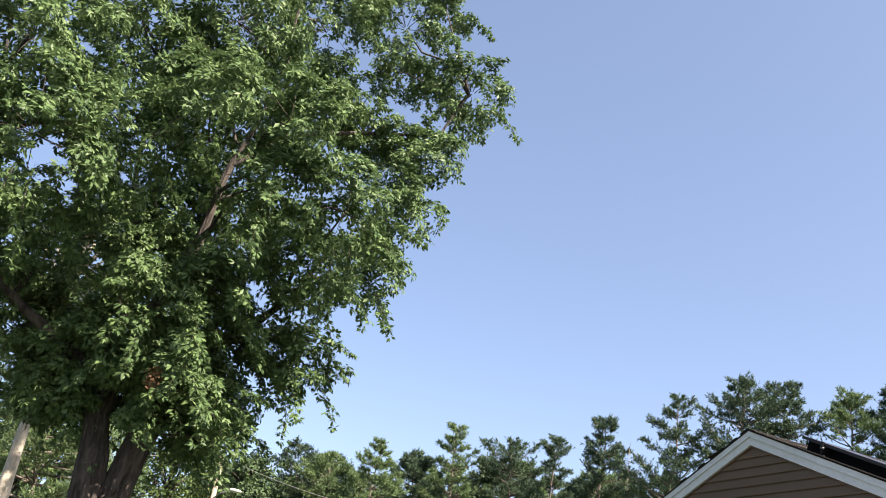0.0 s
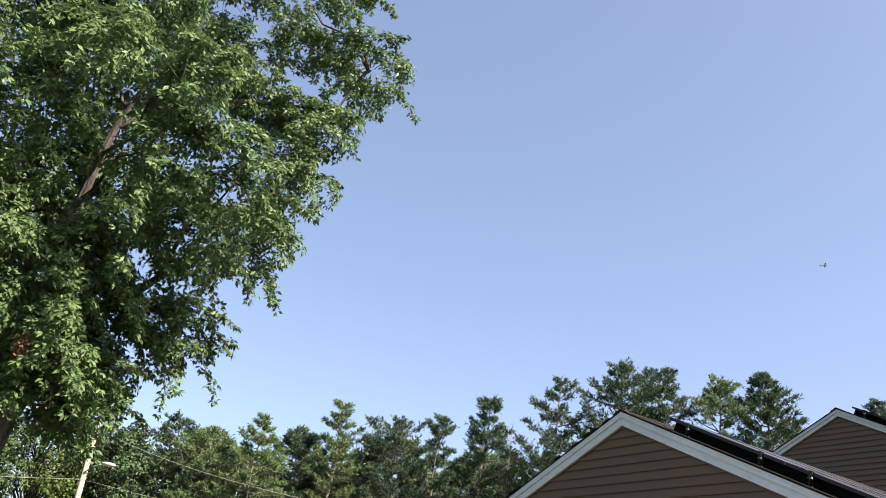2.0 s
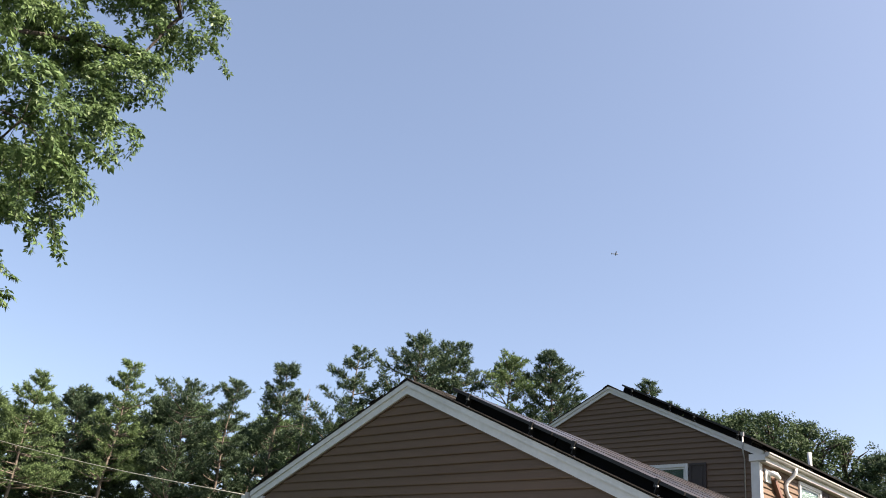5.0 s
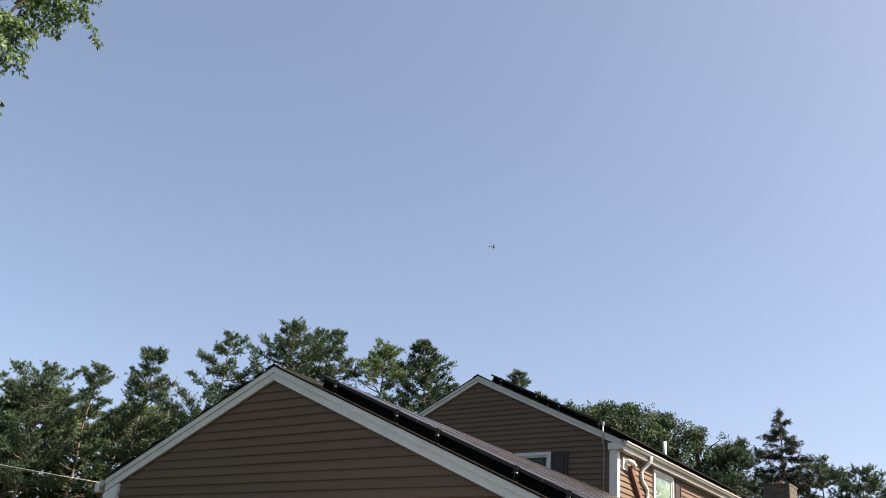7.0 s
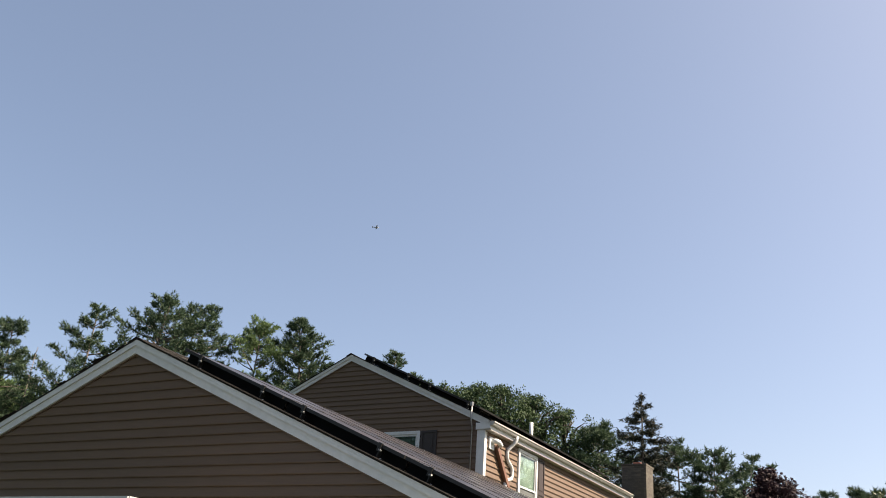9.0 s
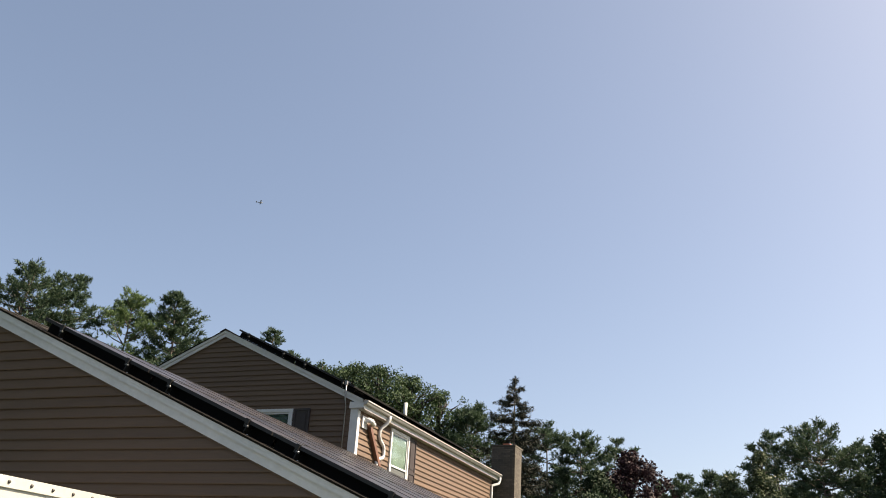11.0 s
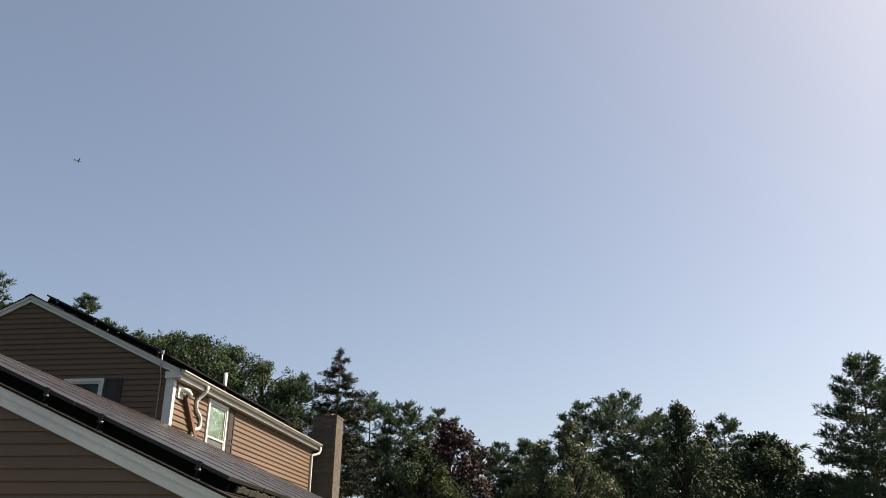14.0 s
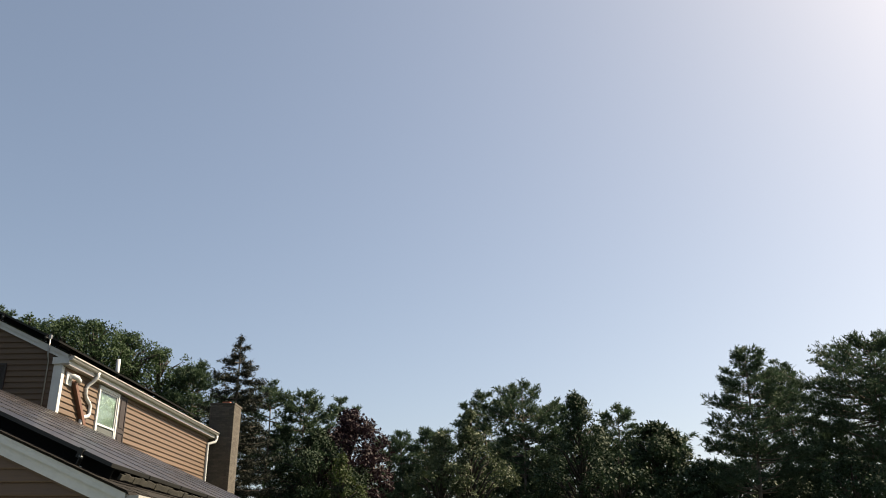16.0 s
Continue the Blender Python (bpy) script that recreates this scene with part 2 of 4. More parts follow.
def siding(parent, spans, z0, z1, course0, m=None):
    """Lapped boards, one object a course. spans(z) gives the stretches of wall at that height."""
    k0 = math.floor((z0 - course0) / COURSE)
    for k in range(k0, math.ceil((z1 - course0) / COURSE)):
        lo = course0 + k * COURSE
        hi = lo + COURSE
        below, above = spans(lo + 1e-4), spans(hi - 1e-4)
        count = len(spans((lo + hi) / 2))
        if len(below) != count:
            below = above
        elif len(above) != count:
            above = below
        for (a0, b0), (a1, b1) in zip(below, above):
            if b0 - a0 < 0.02:
                continue
            if b1 - a1 < 0.02:
                a1 = b1 = (a1 + b1) / 2 + 0.0
                b1 = a1 + 0.01
            sag = random.uniform(-0.0012, 0.0012)
            bm = bmesh.new()
            ring = [(-0.033, lo - 0.004 + sag), (-0.036, lo + 0.006 + sag), (-0.005, hi + 0.03), (0.0, hi + 0.03), (0.0, lo + 0.045)]
            ends = []
            for a, b in ((a0, a1), (b0, b1)):
                ends.append([bm.verts.new((a + (b - a) * min(max((z - lo) / COURSE, 0), 1), y, z)) for y, z in ring])
            for i in range(5):
                bm.faces.new((ends[0][i], ends[1][i], ends[1][(i + 1) % 5], ends[0][(i + 1) % 5]))
            bm.faces.new(ends[0][::-1]), bm.faces.new(ends[1])
            part("siding_board", bm, SIDING, parent, m=m)


def rake(parent, name, x0, x1, rx, rz, slope, y, wide, label):
    """The white board under the roof's edge, with its stepped upper strip; plumb cuts at both ends."""
    z0, z1 = roof_z(x0, rx, rz, slope), roof_z(x1, rx, rz, slope)
    bm = bmesh.new()
    prism(bm, [(x0, z0), (x1, z1), (x1, z1 - wide), (x0, z0 - wide)], y + 0.014, y + 0.045)
    prism(bm, [(x0, z0), (x1, z1), (x1, z1 - wide * 0.42), (x0, z0 - wide * 0.42)], y - 0.012, y + 0.016)
    ob = part(name, bm, TRIM, parent, label)
    bm = bmesh.new()
    prism(bm, [(x0, z0 - wide), (x1, z1 - wide), (x1, z1 - wide + 0.012), (x0, z0 - wide + 0.012)], y + 0.045, y + 0.085)
    part("rake_soffit", bm, SOFFIT, parent)
    return ob


def gutter(parent, x, y0, y1, z, face=1):
    """A rolled gutter along y, open above; face: the side that it looks to."""
    bm = bmesh.new()
    shape = [(0.0, 0.0), (0.0, -0.095), (0.065, -0.095), (0.085, -0.07), (0.09, -0.045), (0.115, -0.028), (0.115, 0.0), (0.1, 0.004), (0.1, -0.022), (0.078, -0.04), (0.072, -0.064), (0.058, -0.086), (0.01, -0.086), (0.01, 0.0)]
    a = [bm.verts.new((x + face * q[0], y0, z + q[1])) for q in shape]
    b = [bm.verts.new((x + face * q[0], y1, z + q[1])) for q in shape]
    k = len(shape)
    for i in range(k):
        bm.faces.new((a[i], b[i], b[(i + 1) % k], a[(i + 1) % k]))
    bm.faces.new(a[::-1]), bm.faces.new(b)
    for y in (y0 - 0.004, y1):
        prism_cap = [(x + face * q[0], z + q[1]) for q in shape[:7]]
        prism(bm, prism_cap, y, y + 0.004)
    return part("gutter", bm, GUTTER, parent, "cream-white aluminium gutter")


garage = empty("garage", GARAGE, "brown vinyl-sided garage with white rake boards and solar roof", "garage")
wall_y = 0.085
bm = prism(bmesh.new(), [(GL + 0.12, 0), (GR - 0.2, 0), (GR - 0.2, roof_z(GR - 0.2, 0, GZ, GS) - 0.12), (0, GZ - 0.1), (GL + 0.12, roof_z(GL + 0.12, 0, GZ, GS) - 0.12)], wall_y, GDEEP)
garage_wall = part("wall", bm, WALL, garage)


def garage_spans(z):
    top = GZ - 0.18
    a = max(GL + 0.32, -(top - z) / GS)
    b = min(GR - 0.32, (top - z) / GS)
    return [(a, b)]


siding(garage_wall, garage_spans, 0.3, GZ - 0.22, 4.61 - 36 * COURSE, pose(0, wall_y, 0))
rake(garage, "rake_board", GL, 0, 0, GZ, GS, 0.0, 0.19, "white painted rake board")
rake(garage, "rake_board", 0, GR, 0, GZ, GS, 0.0, 0.19, "white painted rake board")
def channel(parent, x0, x1, rx, rz, slope, y, drop):
    z0, z1 = roof_z(x0, rx, rz, slope) - drop, roof_z(x1, rx, rz, slope) - drop
    part("channel_trim", prism(bmesh.new(), [(x0, z0), (x1, z1), (x1, z1 - 0.025), (x0, z0 - 0.025)], y - 0.043, y), SIDING, parent)


channel(garage, GL + 0.3, 0, 0, GZ, GS, wall_y, 0.185)
channel(garage, 0, GR - 0.4, 0, GZ, GS, wall_y, 0.185)
for x0, x1 in ((GL + 0.1, GL + 0.31), (GR - 0.41, GR - 0.2)):
    bm = box(bmesh.new(), x0, x1, wall_y - 0.035, wall_y, 0.2, roof_z(x0 if x0 < 0 else x1, 0, GZ, GS) - 0.2, bevel=0.004)
    part("corner_board", bm, TRIM, garage)
# boxed eave returns
bm = prism(bmesh.new(), [(GL, roof_z(GL, 0, GZ, GS) - 0.214), (GL + 0.33, roof_z(GL + 0.33, 0, GZ, GS) - 0.214), (GL + 0.33, roof_z(GL, 0, GZ, GS) - 0.31), (GL, roof_z(GL, 0, GZ, GS) - 0.31)], 0.012, wall_y + 0.02)
part("eave_return", bm, TRIM, garage)
bm = prism(bmesh.new(), [(GR, roof_z(GR, 0, GZ, GS) - 0.214), (GR - 0.33, roof_z(GR - 0.33, 0, GZ, GS) - 0.214), (GR - 0.33, roof_z(GR, 0, GZ, GS) - 0.31), (GR, roof_z(GR, 0, GZ, GS) - 0.31)], 0.012, wall_y + 0.02)
part("eave_return", bm, TRIM, garage)


def roof(parent, rx, rz, slope, left, right, y0, y1):
    bm = bmesh.new()
    for x0, x1 in ((left - 0.03, rx), (rx, right + 0.03)):
        za, zb = roof_z(x0, rx, rz, slope), roof_z(x1, rx, rz, slope)
        prism(bm, [(x0, za), (x1, zb), (x1, zb + 0.022), (x0, za + 0.022)], y0, y1)
    ob = part("roof", bm, SHINGLE, parent, "dark asphalt shingle roof")
    return ob


def ridge_cap(parent, rx, rz, slope, y0, y1):
    y = y0
    while y < y1:
        bm = bmesh.new()
        w = 0.15
        prism(bm, [(-w, -slope * w), (0, 0), (w, -slope * w), (w, -slope * w + 0.008), (0, 0.012), (-w, -slope * w + 0.008)], 0, 0.29)
        part("ridge_shingle", bm, SHINGLE, parent, m=pose(rx, y, rz + 0.024, -1.6))
        y += 0.145


garage_roof = roof(garage, 0, GZ, GS, GL, GR, -0.02, GDEEP)
ridge_cap(garage_roof, 0, GZ + 0.004, GS, -0.03, 3.2)
gutter(garage, GR + 0.02, -0.02, GDEEP, roof_z(GR, 0, GZ, GS) - 0.02)
gutter(garage, GL - 0.02, -0.02, GDEEP, roof_z(GL, 0, GZ, GS) - 0.02, -1)

# shingle tabs along the roof edge that lies open beside the panels
tab_meshes = []
for k in range(4):
    bm = bmesh.new()
    wdt = (0.30, 0.27, 0.33, 0.24)[k]
    prism(bm, [(0, 0), (0.16, 0), (0.16, 0.008), (0, 0.003)], 0, wdt)
    tab_meshes.append(mesh_of(bm, "shingle_tab", SHINGLE))
tilt = math.degrees(math.atan(GS))
for side in (1, -1):
    end = GR if side > 0 else -GL
    d = 0.08
    while d < end - 0.05:
        y = -0.035 - random.uniform(0, 0.012)
        for k in range(2 if d < 5.8 else 3):
            me = random.choice(tab_meshes)
            ob = new("shingle", me)
            ob.parent = garage_roof
            ob.matrix_basis = pose(side * d, y, GZ - GS * d + 0.022, 0, 0, 0) @ (pose(0, 0, 0, 0, tilt) if side > 0 else pose(0, 0.3, 0, 0, tilt, 180))
            y += 0.3
        d += 0.13

# ---------------------------------------------------------------- solar panels
def solar_panel(w, l, m, label, feet):
    """One module lying in x (down the slope, l) and y (w), z up from the roof."""
    thing = empty("solar_panel", m, label, "solar panel", "roof solar panels")
    bm = bmesh.new()
    for a in ((0, l, 0, 0.03), (0, l, w - 0.03, w), (0, 0.03, 0.03, w - 0.03), (l - 0.03, l, 0.03, w - 0.03)):
        box(bm, a[0], a[1], a[2], a[3], 0.0, 0.04)
    part("frame", bm, BLACK, thing)
    bm = bmesh.new()
    box(bm, 0.028, l - 0.028, 0.028, w - 0.028, 0.028, 0.036)
    part("glass", bm, PANEL, thing)
    if feet:
        # added black strip in the gap under the panel, in place of its shade
        part("gap_shade_strip", box(bmesh.new(), 0.01, l - 0.01, 0.12, 0.128, -0.118, -0.002), GAP_SHADE, thing)
        for x in (0.185 * l, 0.82 * l):
            part("rail", box(bmesh.new(), x - 0.02, x + 0.02, 0.03, w, -0.045, -0.004), BLACK, thing)
            bm = bmesh.new()
            box(bm, x + 0.022, x + 0.034, -0.03, 0.05, -0.135, -0.004, bevel=0.003)
            box(bm, x - 0.035, x + 0.1, -0.035, 0.06, -0.142, -0.128, bevel=0.003)
            box(bm, x - 0.026, x + 0.022, -0.012, 0.03, -0.05, 0.0, bevel=0.004)
            foot = part("bracket", bm, BLACK, thing, "black roof foot with its rail end")
            bm = tube(bmesh.new(), [(x + 0.01, -0.02, -0.03), (x + 0.052, -0.02, -0.03)], 0.012, 6)
            part("bolt", bm, STEEL, foot, "galvanised bolt")
            part("bolt", tube(bmesh.new(), [(x + 0.07, 0.0, -0.13), (x + 0.07, 0.0, -0.108)], 0.014, 6), STEEL, foot, "galvanised bolt")
            bm = box(bmesh.new(), x - 0.025, x + 0.025, -0.024, 0.0, -0.006, 0.05, bevel=0.003)
            box(bm, x - 0.025, x + 0.025, -0.002, 0.016, 0.0415, 0.05)
            part("end_clamp", bm, BLACK, thing)
    for x in (0.185 * l, 0.82 * l):
        bm = box(bmesh.new(), x - 0.012, x + 0.012, w - 0.004, w + 0.024, 0.041, 0.045)
        tube(bm, [(x, w + 0.01, 0.046), (x, w + 0.01, 0.052)], 0.006, 6)
        part("mid_clamp", bm, STEEL, thing, "bright metal clamp at the seam")
    return thing


def array(base, rx, rz, slope, x0, y0, lift, rows, cols, l, w, label, fall=0.0):
    ang = math.degrees(math.atan(slope))
    for i in range(rows):
        first = None
        for j in range(cols):
            s = i * (l + 0.02)
            x = x0 + s * math.cos(math.radians(ang))
            m = base @ pose(x, y0 + j * (w + 0.02), rz - slope * (x - rx) + lift - math.tan(math.radians(fall)) * j * (w + 0.02), 0, ang, 0) @ pose(0, 0, 0, -fall, 0, 0)
            if j == 0:
                solar_panel(w, l, m, label, True)
            elif first is None:
                first = solar_panel(w, l, m, label, False)
            else:
                copy_thing(first, m)


array(GARAGE, 0, GZ, GS, 0.79, 0.14, 0.155, 3, 9, 1.95, 1.0, "black framed solar panel lying on the garage roof", 0.55)
# mossy edging under the lowest row
along = 0.30
while along < 9.3:
    piece = random.uniform(0.06, 0.13)
    bm = box(bmesh.new(), 0, random.uniform(0.02, 0.028), 0, piece + 0.002, -0.05, random.uniform(0.006, 0.02), bevel=0.006)
    part("edging", bm, MOSS, garage_roof, m=pose(6.24, along, roof_z(6.24, 0, GZ, GS) + 0.125 - 0.0095 * along + random.uniform(-0.006, 0.006), 0, tilt, random.uniform(-1.5, 1.5)))
    along += piece

# ---------------------------------------------------------------- house
HX, HZ, HS = -3.31, 7.91, 0.464
HY = 9.83
HL, HR = -7.37, 0.75
HDEEP = 20.6
WALL_X = 0.57
house = empty("house", GARAGE, "two-storey brown vinyl-sided house with white trim", "house")
hy = HY + 0.085
bm = bmesh.new()
prism(bm, [(HL + 0.2, 0), (WALL_X, 0), (WALL_X, 5.86), (HX, HZ - 0.1), (HL + 0.2, 5.86)], hy, HDEEP - 0.3)
house_wall = part("wall", bm, WALL, house)
WIN_F = (-2.1, -1.1, 4.55, 5.86)
SHUT_F = (-1.07, -0.645, 4.45, 5.86)


def house_gable(z):
    top = HZ - 0.15
    a = max(HL + 0.4, HX - (top - z) / HS)
    b = min(WALL_X - 0.17, HX + (top - z) / HS)
    if WIN_F[2] < z < WIN_F[3]:
        return [(a, WIN_F[0]), (WIN_F[1], b)]
    return [(a, b)]


siding(house_wall, house_gable, 3.2, HZ - 0.22, 7.61 - 36 * COURSE, pose(0, hy, 0))
WIN_S = (11.79, 12.98, 4.05, 5.78)


def house_side(z):
    a, b = hy + 0.1, HDEEP - 0.3
    if WIN_S[2] < z < WIN_S[3] - 0.02:
        return [(a, WIN_S[0]), (WIN_S[1], b)]
    return [(a, b)]


SIDE = pose(WALL_X, 0, 0, 0, 0, 90)       # x of a board runs along the house's y; its face looks to +x
siding(house_wall, house_side, 2.4, 5.86, 7.61 - 44 * COURSE, SIDE)
rake(house, "rake_board", HL, HX, HX, HZ, HS, HY, 0.158, "white painted rake board")
rake(house, "rake_board", HX, HR - 0.02, HX, HZ, HS, HY, 0.158, "white painted rake board")
channel(house, HL + 0.4, HX, HX, HZ, HS, hy, 0.153)
channel(house, HX, WALL_X - 0.17, HX, HZ, HS, hy, 0.153)
part("corner_board", box(bmesh.new(), WALL_X - 0.17, WALL_X + 0.03, hy - 0.03, hy, 2.5, 5.86, bevel=0.004), TRIM, house)
part("corner_board", box(bmesh.new(), WALL_X, WALL_X + 0.03, hy + 0.002, hy + 0.1, 2.5, 5.80, bevel=0.004), TRIM, house)
ez = roof_z(HR, HX, HZ, HS)
part("eave_return", prism(bmesh.new(), [(WALL_X - 0.19, ez - 0.04), (HR, ez - 0.05), (HR, ez - 0.18), (WALL_X - 0.19, ez - 0.195)], HY + 0.012, hy + 0.02), TRIM, house)
part("soffit", box(bmesh.new(), WALL_X, HR, HY + 0.05, HDEEP, ez - 0.21, ez - 0.195), SOFFIT, house, "white vented soffit")
part("fascia", box(bmesh.new(), HR - 0.02, HR, HY + 0.05, HDEEP, ez - 0.194, ez - 0.02), TRIM, house)
house_roof = roof(house, HX, HZ, HS, HL, HR, HY - 0.03, HDEEP)
ridge_cap(house_roof, HX, HZ + 0.004, HS, HY - 0.04, HY + 3)
gutter(house, HR + 0.002, HY, HDEEP, ez - 0.02)
array(GARAGE, HX, HZ, HS, -3.0, HY + 0.12, 0.16, 2, 8, 1.86, 1.16, "black framed solar panel lying on the house roof")


def window(parent, name, x0, x1, z0, z1, m):
    """A white double-hung window: casing, two sashes, panes; flat in x and z, looking to -y."""
    frame_ob = part(name, bmesh_frame(x0, x1, z0, z1, 0.075, -0.045, 0.03), TRIM, parent, "white double-hung window", m)
    mid = z0 + (z1 - z0) * 0.48
    part("sash", bmesh_frame(x0 + 0.075, x1 - 0.075, mid - 0.02, z1 - 0.075, 0.045, -0.02, 0.01), TRIM, frame_ob)
    part("sash", bmesh_frame(x0 + 0.075, x1 - 0.075, z0 + 0.075, mid + 0.025, 0.045, -0.035, -0.006), TRIM, frame_ob)
    g = part("pane", box(bmesh.new(), x0 + 0.115, x1 - 0.115, -0.008, -0.004, mid + 0.02, z1 - 0.115), GLASS, frame_ob)
    g.visible_shadow = False
    part("screen", box(bmesh.new(), x0 + 0.115, x1 - 0.115, -0.012, -0.009, z0 + 0.115, mid - 0.015), SCREEN, frame_ob, "grey insect screen")
    part("blind", box(bmesh.new(), x0 + 0.115, x1 - 0.115, 0.004, 0.012, mid + 0.02, z1 - 0.115), BLIND, frame_ob, "pale green drawn blind")
    return frame_ob


def bmesh_frame(x0, x1, z0, z1, w, y0, y1):
    bm = bmesh.new()
    box(bm, x0, x0 + w, y0, y1, z0, z1)
    box(bm, x1 - w, x1, y0, y1, z0, z1)
    box(bm, x0 + w, x1 - w, y0, y1, z1 - w, z1)
    box(bm, x0 + w, x1 - w, y0, y1, z0, z0 + w)
    return bm


GLASS, gtree, gbsdf = nodes_of("window_glass")
gbsdf.inputs["Base Color"].default_value = (0.9, 0.95, 0.93, 1)
gbsdf.inputs["Roughness"].default_value = 0.02
gbsdf.inputs["Transmission Weight"].default_value = 1.0
gbsdf.inputs["IOR"].default_value = 1.25

window(house, "window", WIN_F[0], WIN_F[1], WIN_F[2], WIN_F[3], pose(0, hy - 0.02, 0))
window(house, "window", WIN_S[0], WIN_S[1], WIN_S[2], WIN_S[3], SIDE @ pose(0, -0.02, 0))


def shutter(parent, x0, x1, z0, z1, m):
    bm = bmesh_frame(x0, x1, z0, z1, 0.05, -0.045, -0.012)
    box(bm, x0 + 0.05, x1 - 0.05, -0.03, -0.014, z0 + 0.05, z1 - 0.05)
    mid = (z0 + z1) / 2
    box(bm, x0 + 0.05, x1 - 0.05, -0.044, -0.03, mid - 0.04, mid + 0.04)
    for a, b in ((z0 + 0.1, mid - 0.09), (mid + 0.09, z1 - 0.1)):
        box(bm, x0 + 0.1, x1 - 0.1, -0.04, -0.03, a, b)
    return part("shutter", bm, SHUTTER, parent, "dark brown panelled shutter", m)


shutter(house, SHUT_F[0], SHUT_F[1], SHUT_F[2], SHUT_F[3], pose(0, hy - 0.02, 0))
shutter(house, 13.01, 13.47, 4.02, 5.78, SIDE @ pose(0, -0.012, 0))
shutter(house, -2.52, -2.09, 4.45, 5.84, pose(0, hy - 0.02, 0))
part("cable_conduit", tube(bmesh.new(), [(0.27, hy - 0.045, 3.0), (0.27, hy - 0.045, 5.9), (0.27, HY - 0.03, 6.05), (0.27, HY - 0.03, 6.42)], 0.017, 8), STEEL, house, "thin grey conduit fixed to the gable")
part("conduit_head", box(bmesh.new(), 0.24, 0.3, HY - 0.06, HY + 0.0, 6.38, 6.47, bevel=0.008), STEEL, house)
# downspout with its bends, the vent hood and the pipe cover beside it
wx = WALL_X + 0.06
part("downspout", tube(bmesh.new(), [(HR + 0.06, 11.22, ez - 0.09), (HR + 0.06, 11.2, ez - 0.18), (HR + 0.02, 11.18, ez - 0.26), (wx + 0.02, 11.12, ez - 0.4), (wx, 11.08, ez - 0.49), (wx, 11.08, ez - 0.6), (wx, 11.14, ez - 0.68), (wx, 11.33, ez - 0.77), (wx, 11.39, ez - 0.84), (wx, 11.4, ez - 1.0), (wx, 11.35, ez - 1.07), (wx, 11.08, ez - 1.14), (wx, 11.02, ez - 1.2), (wx, 11.04, ez - 1.38), (wx, 11.06, 2.6)], 0.044, 10), TRIM, house, "white bent downspout")
part("vent_hood", box(bmesh.new(), WALL_X + 0.012, WALL_X + 0.06, 10.1, 10.36, 5.44, 5.72, bevel=0.01), TRIM, house, "white wall vent plate")
part("vent_elbow", tube(bmesh.new(), [(WALL_X + 0.04, 10.24, 5.62), (WALL_X + 0.13, 10.26, 5.64), (WALL_X + 0.17, 10.36, 5.63), (WALL_X + 0.16, 10.5, 5.58)], 0.06, 10), TRIM, house)
bm = box(bmesh.new(), -0.055, 0.055, 0.0, 0.09, -0.56, 0.56, bevel=0.012)
part("pipe_cover", bm, BROWN_PIPE, house, "brown sloping pipe cover", pose(WALL_X + 0.03, 10.8, 5.13, 40, 0, 0) @ pose(0, 0, 0, 0, 0, -90))
part("downspout", tube(bmesh.new(), [(HR + 0.06, HDEEP - 0.12, ez - 0.12), (HR + 0.06, HDEEP - 0.12, ez - 0.22), (HR + 0.04, HDEEP - 0.18, ez - 0.33), (wx, HDEEP - 0.42, ez - 0.42), (wx, HDEEP - 0.45, ez - 0.6), (wx, HDEEP - 0.45, 0.2)], 0.045, 10), TRIM, house, "white straight downspout")
part("vent_pipe", tube(bmesh.new(), [(-0.65, 15.5, 6.5), (-0.65, 15.5, 7.3)], 0.055, 12), TRIM, house, "white plastic vent pipe")

# ---------------------------------------------------------------- chimney
chimney = empty("chimney", GARAGE @ pose(0.42, 20.72, 0), "weathered brown brick chimney with a clay flue", "chimney")
CW, CD, CH = 0.82, 0.86, 6.98
part("core", box(bmesh.new(), 0.008, CW - 0.008, 0.008, CD - 0.008, 0, CH), MORTAR, chimney)
part("cap", box(bmesh.new(), -0.02, CW + 0.02, -0.02, CD + 0.02, CH, CH + 0.06, bevel=0.01), MORTAR, chimney, "grey mortar crown")
bm = bmesh.new()
box(bm, 0.3, 0.56, 0.3, 0.56, CH + 0.05, CH + 0.16, bevel=0.015)
part("flue", bm, CLAY, chimney, "red clay flue tile")
part("flashing", box(bmesh.new(), -0.05, 0.12, -0.012, 0.006, 6.0, 6.22), STEEL, chimney, "bright metal flashing")
brick_mesh = mesh_of(box(bmesh.new(), 0.0, 0.205, -0.004, 0.09, 0.0, 0.06), "brick", BRICK)
half_mesh = mesh_of(box(bmesh.new(), 0.0, 0.098, -0.004, 0.09, 0.0, 0.06), "brick", BRICK)
lay = 0
z = CH - 0.068
while z > 3.7:
    for face in (0, 1):
        base = pose(0, 0, z) if face == 0 else pose(CW, 0, z, 0, 0, 90)
        x = 0.0
        if (lay + face) % 2:
            ob = new("brick", half_mesh)
            ob.parent, ob.matrix_basis = chimney, base @ pose(x, random.uniform(-0.003, 0.002), 0)
            x = 0.108
        while x + 0.2 < CW + 0.01:
            ob = new("brick", brick_mesh)
            ob.parent, ob.matrix_basis = chimney, base @ pose(x, random.uniform(-0.003, 0.002), 0)
            x += 0.2155
    lay += 1
    z -= 0.071

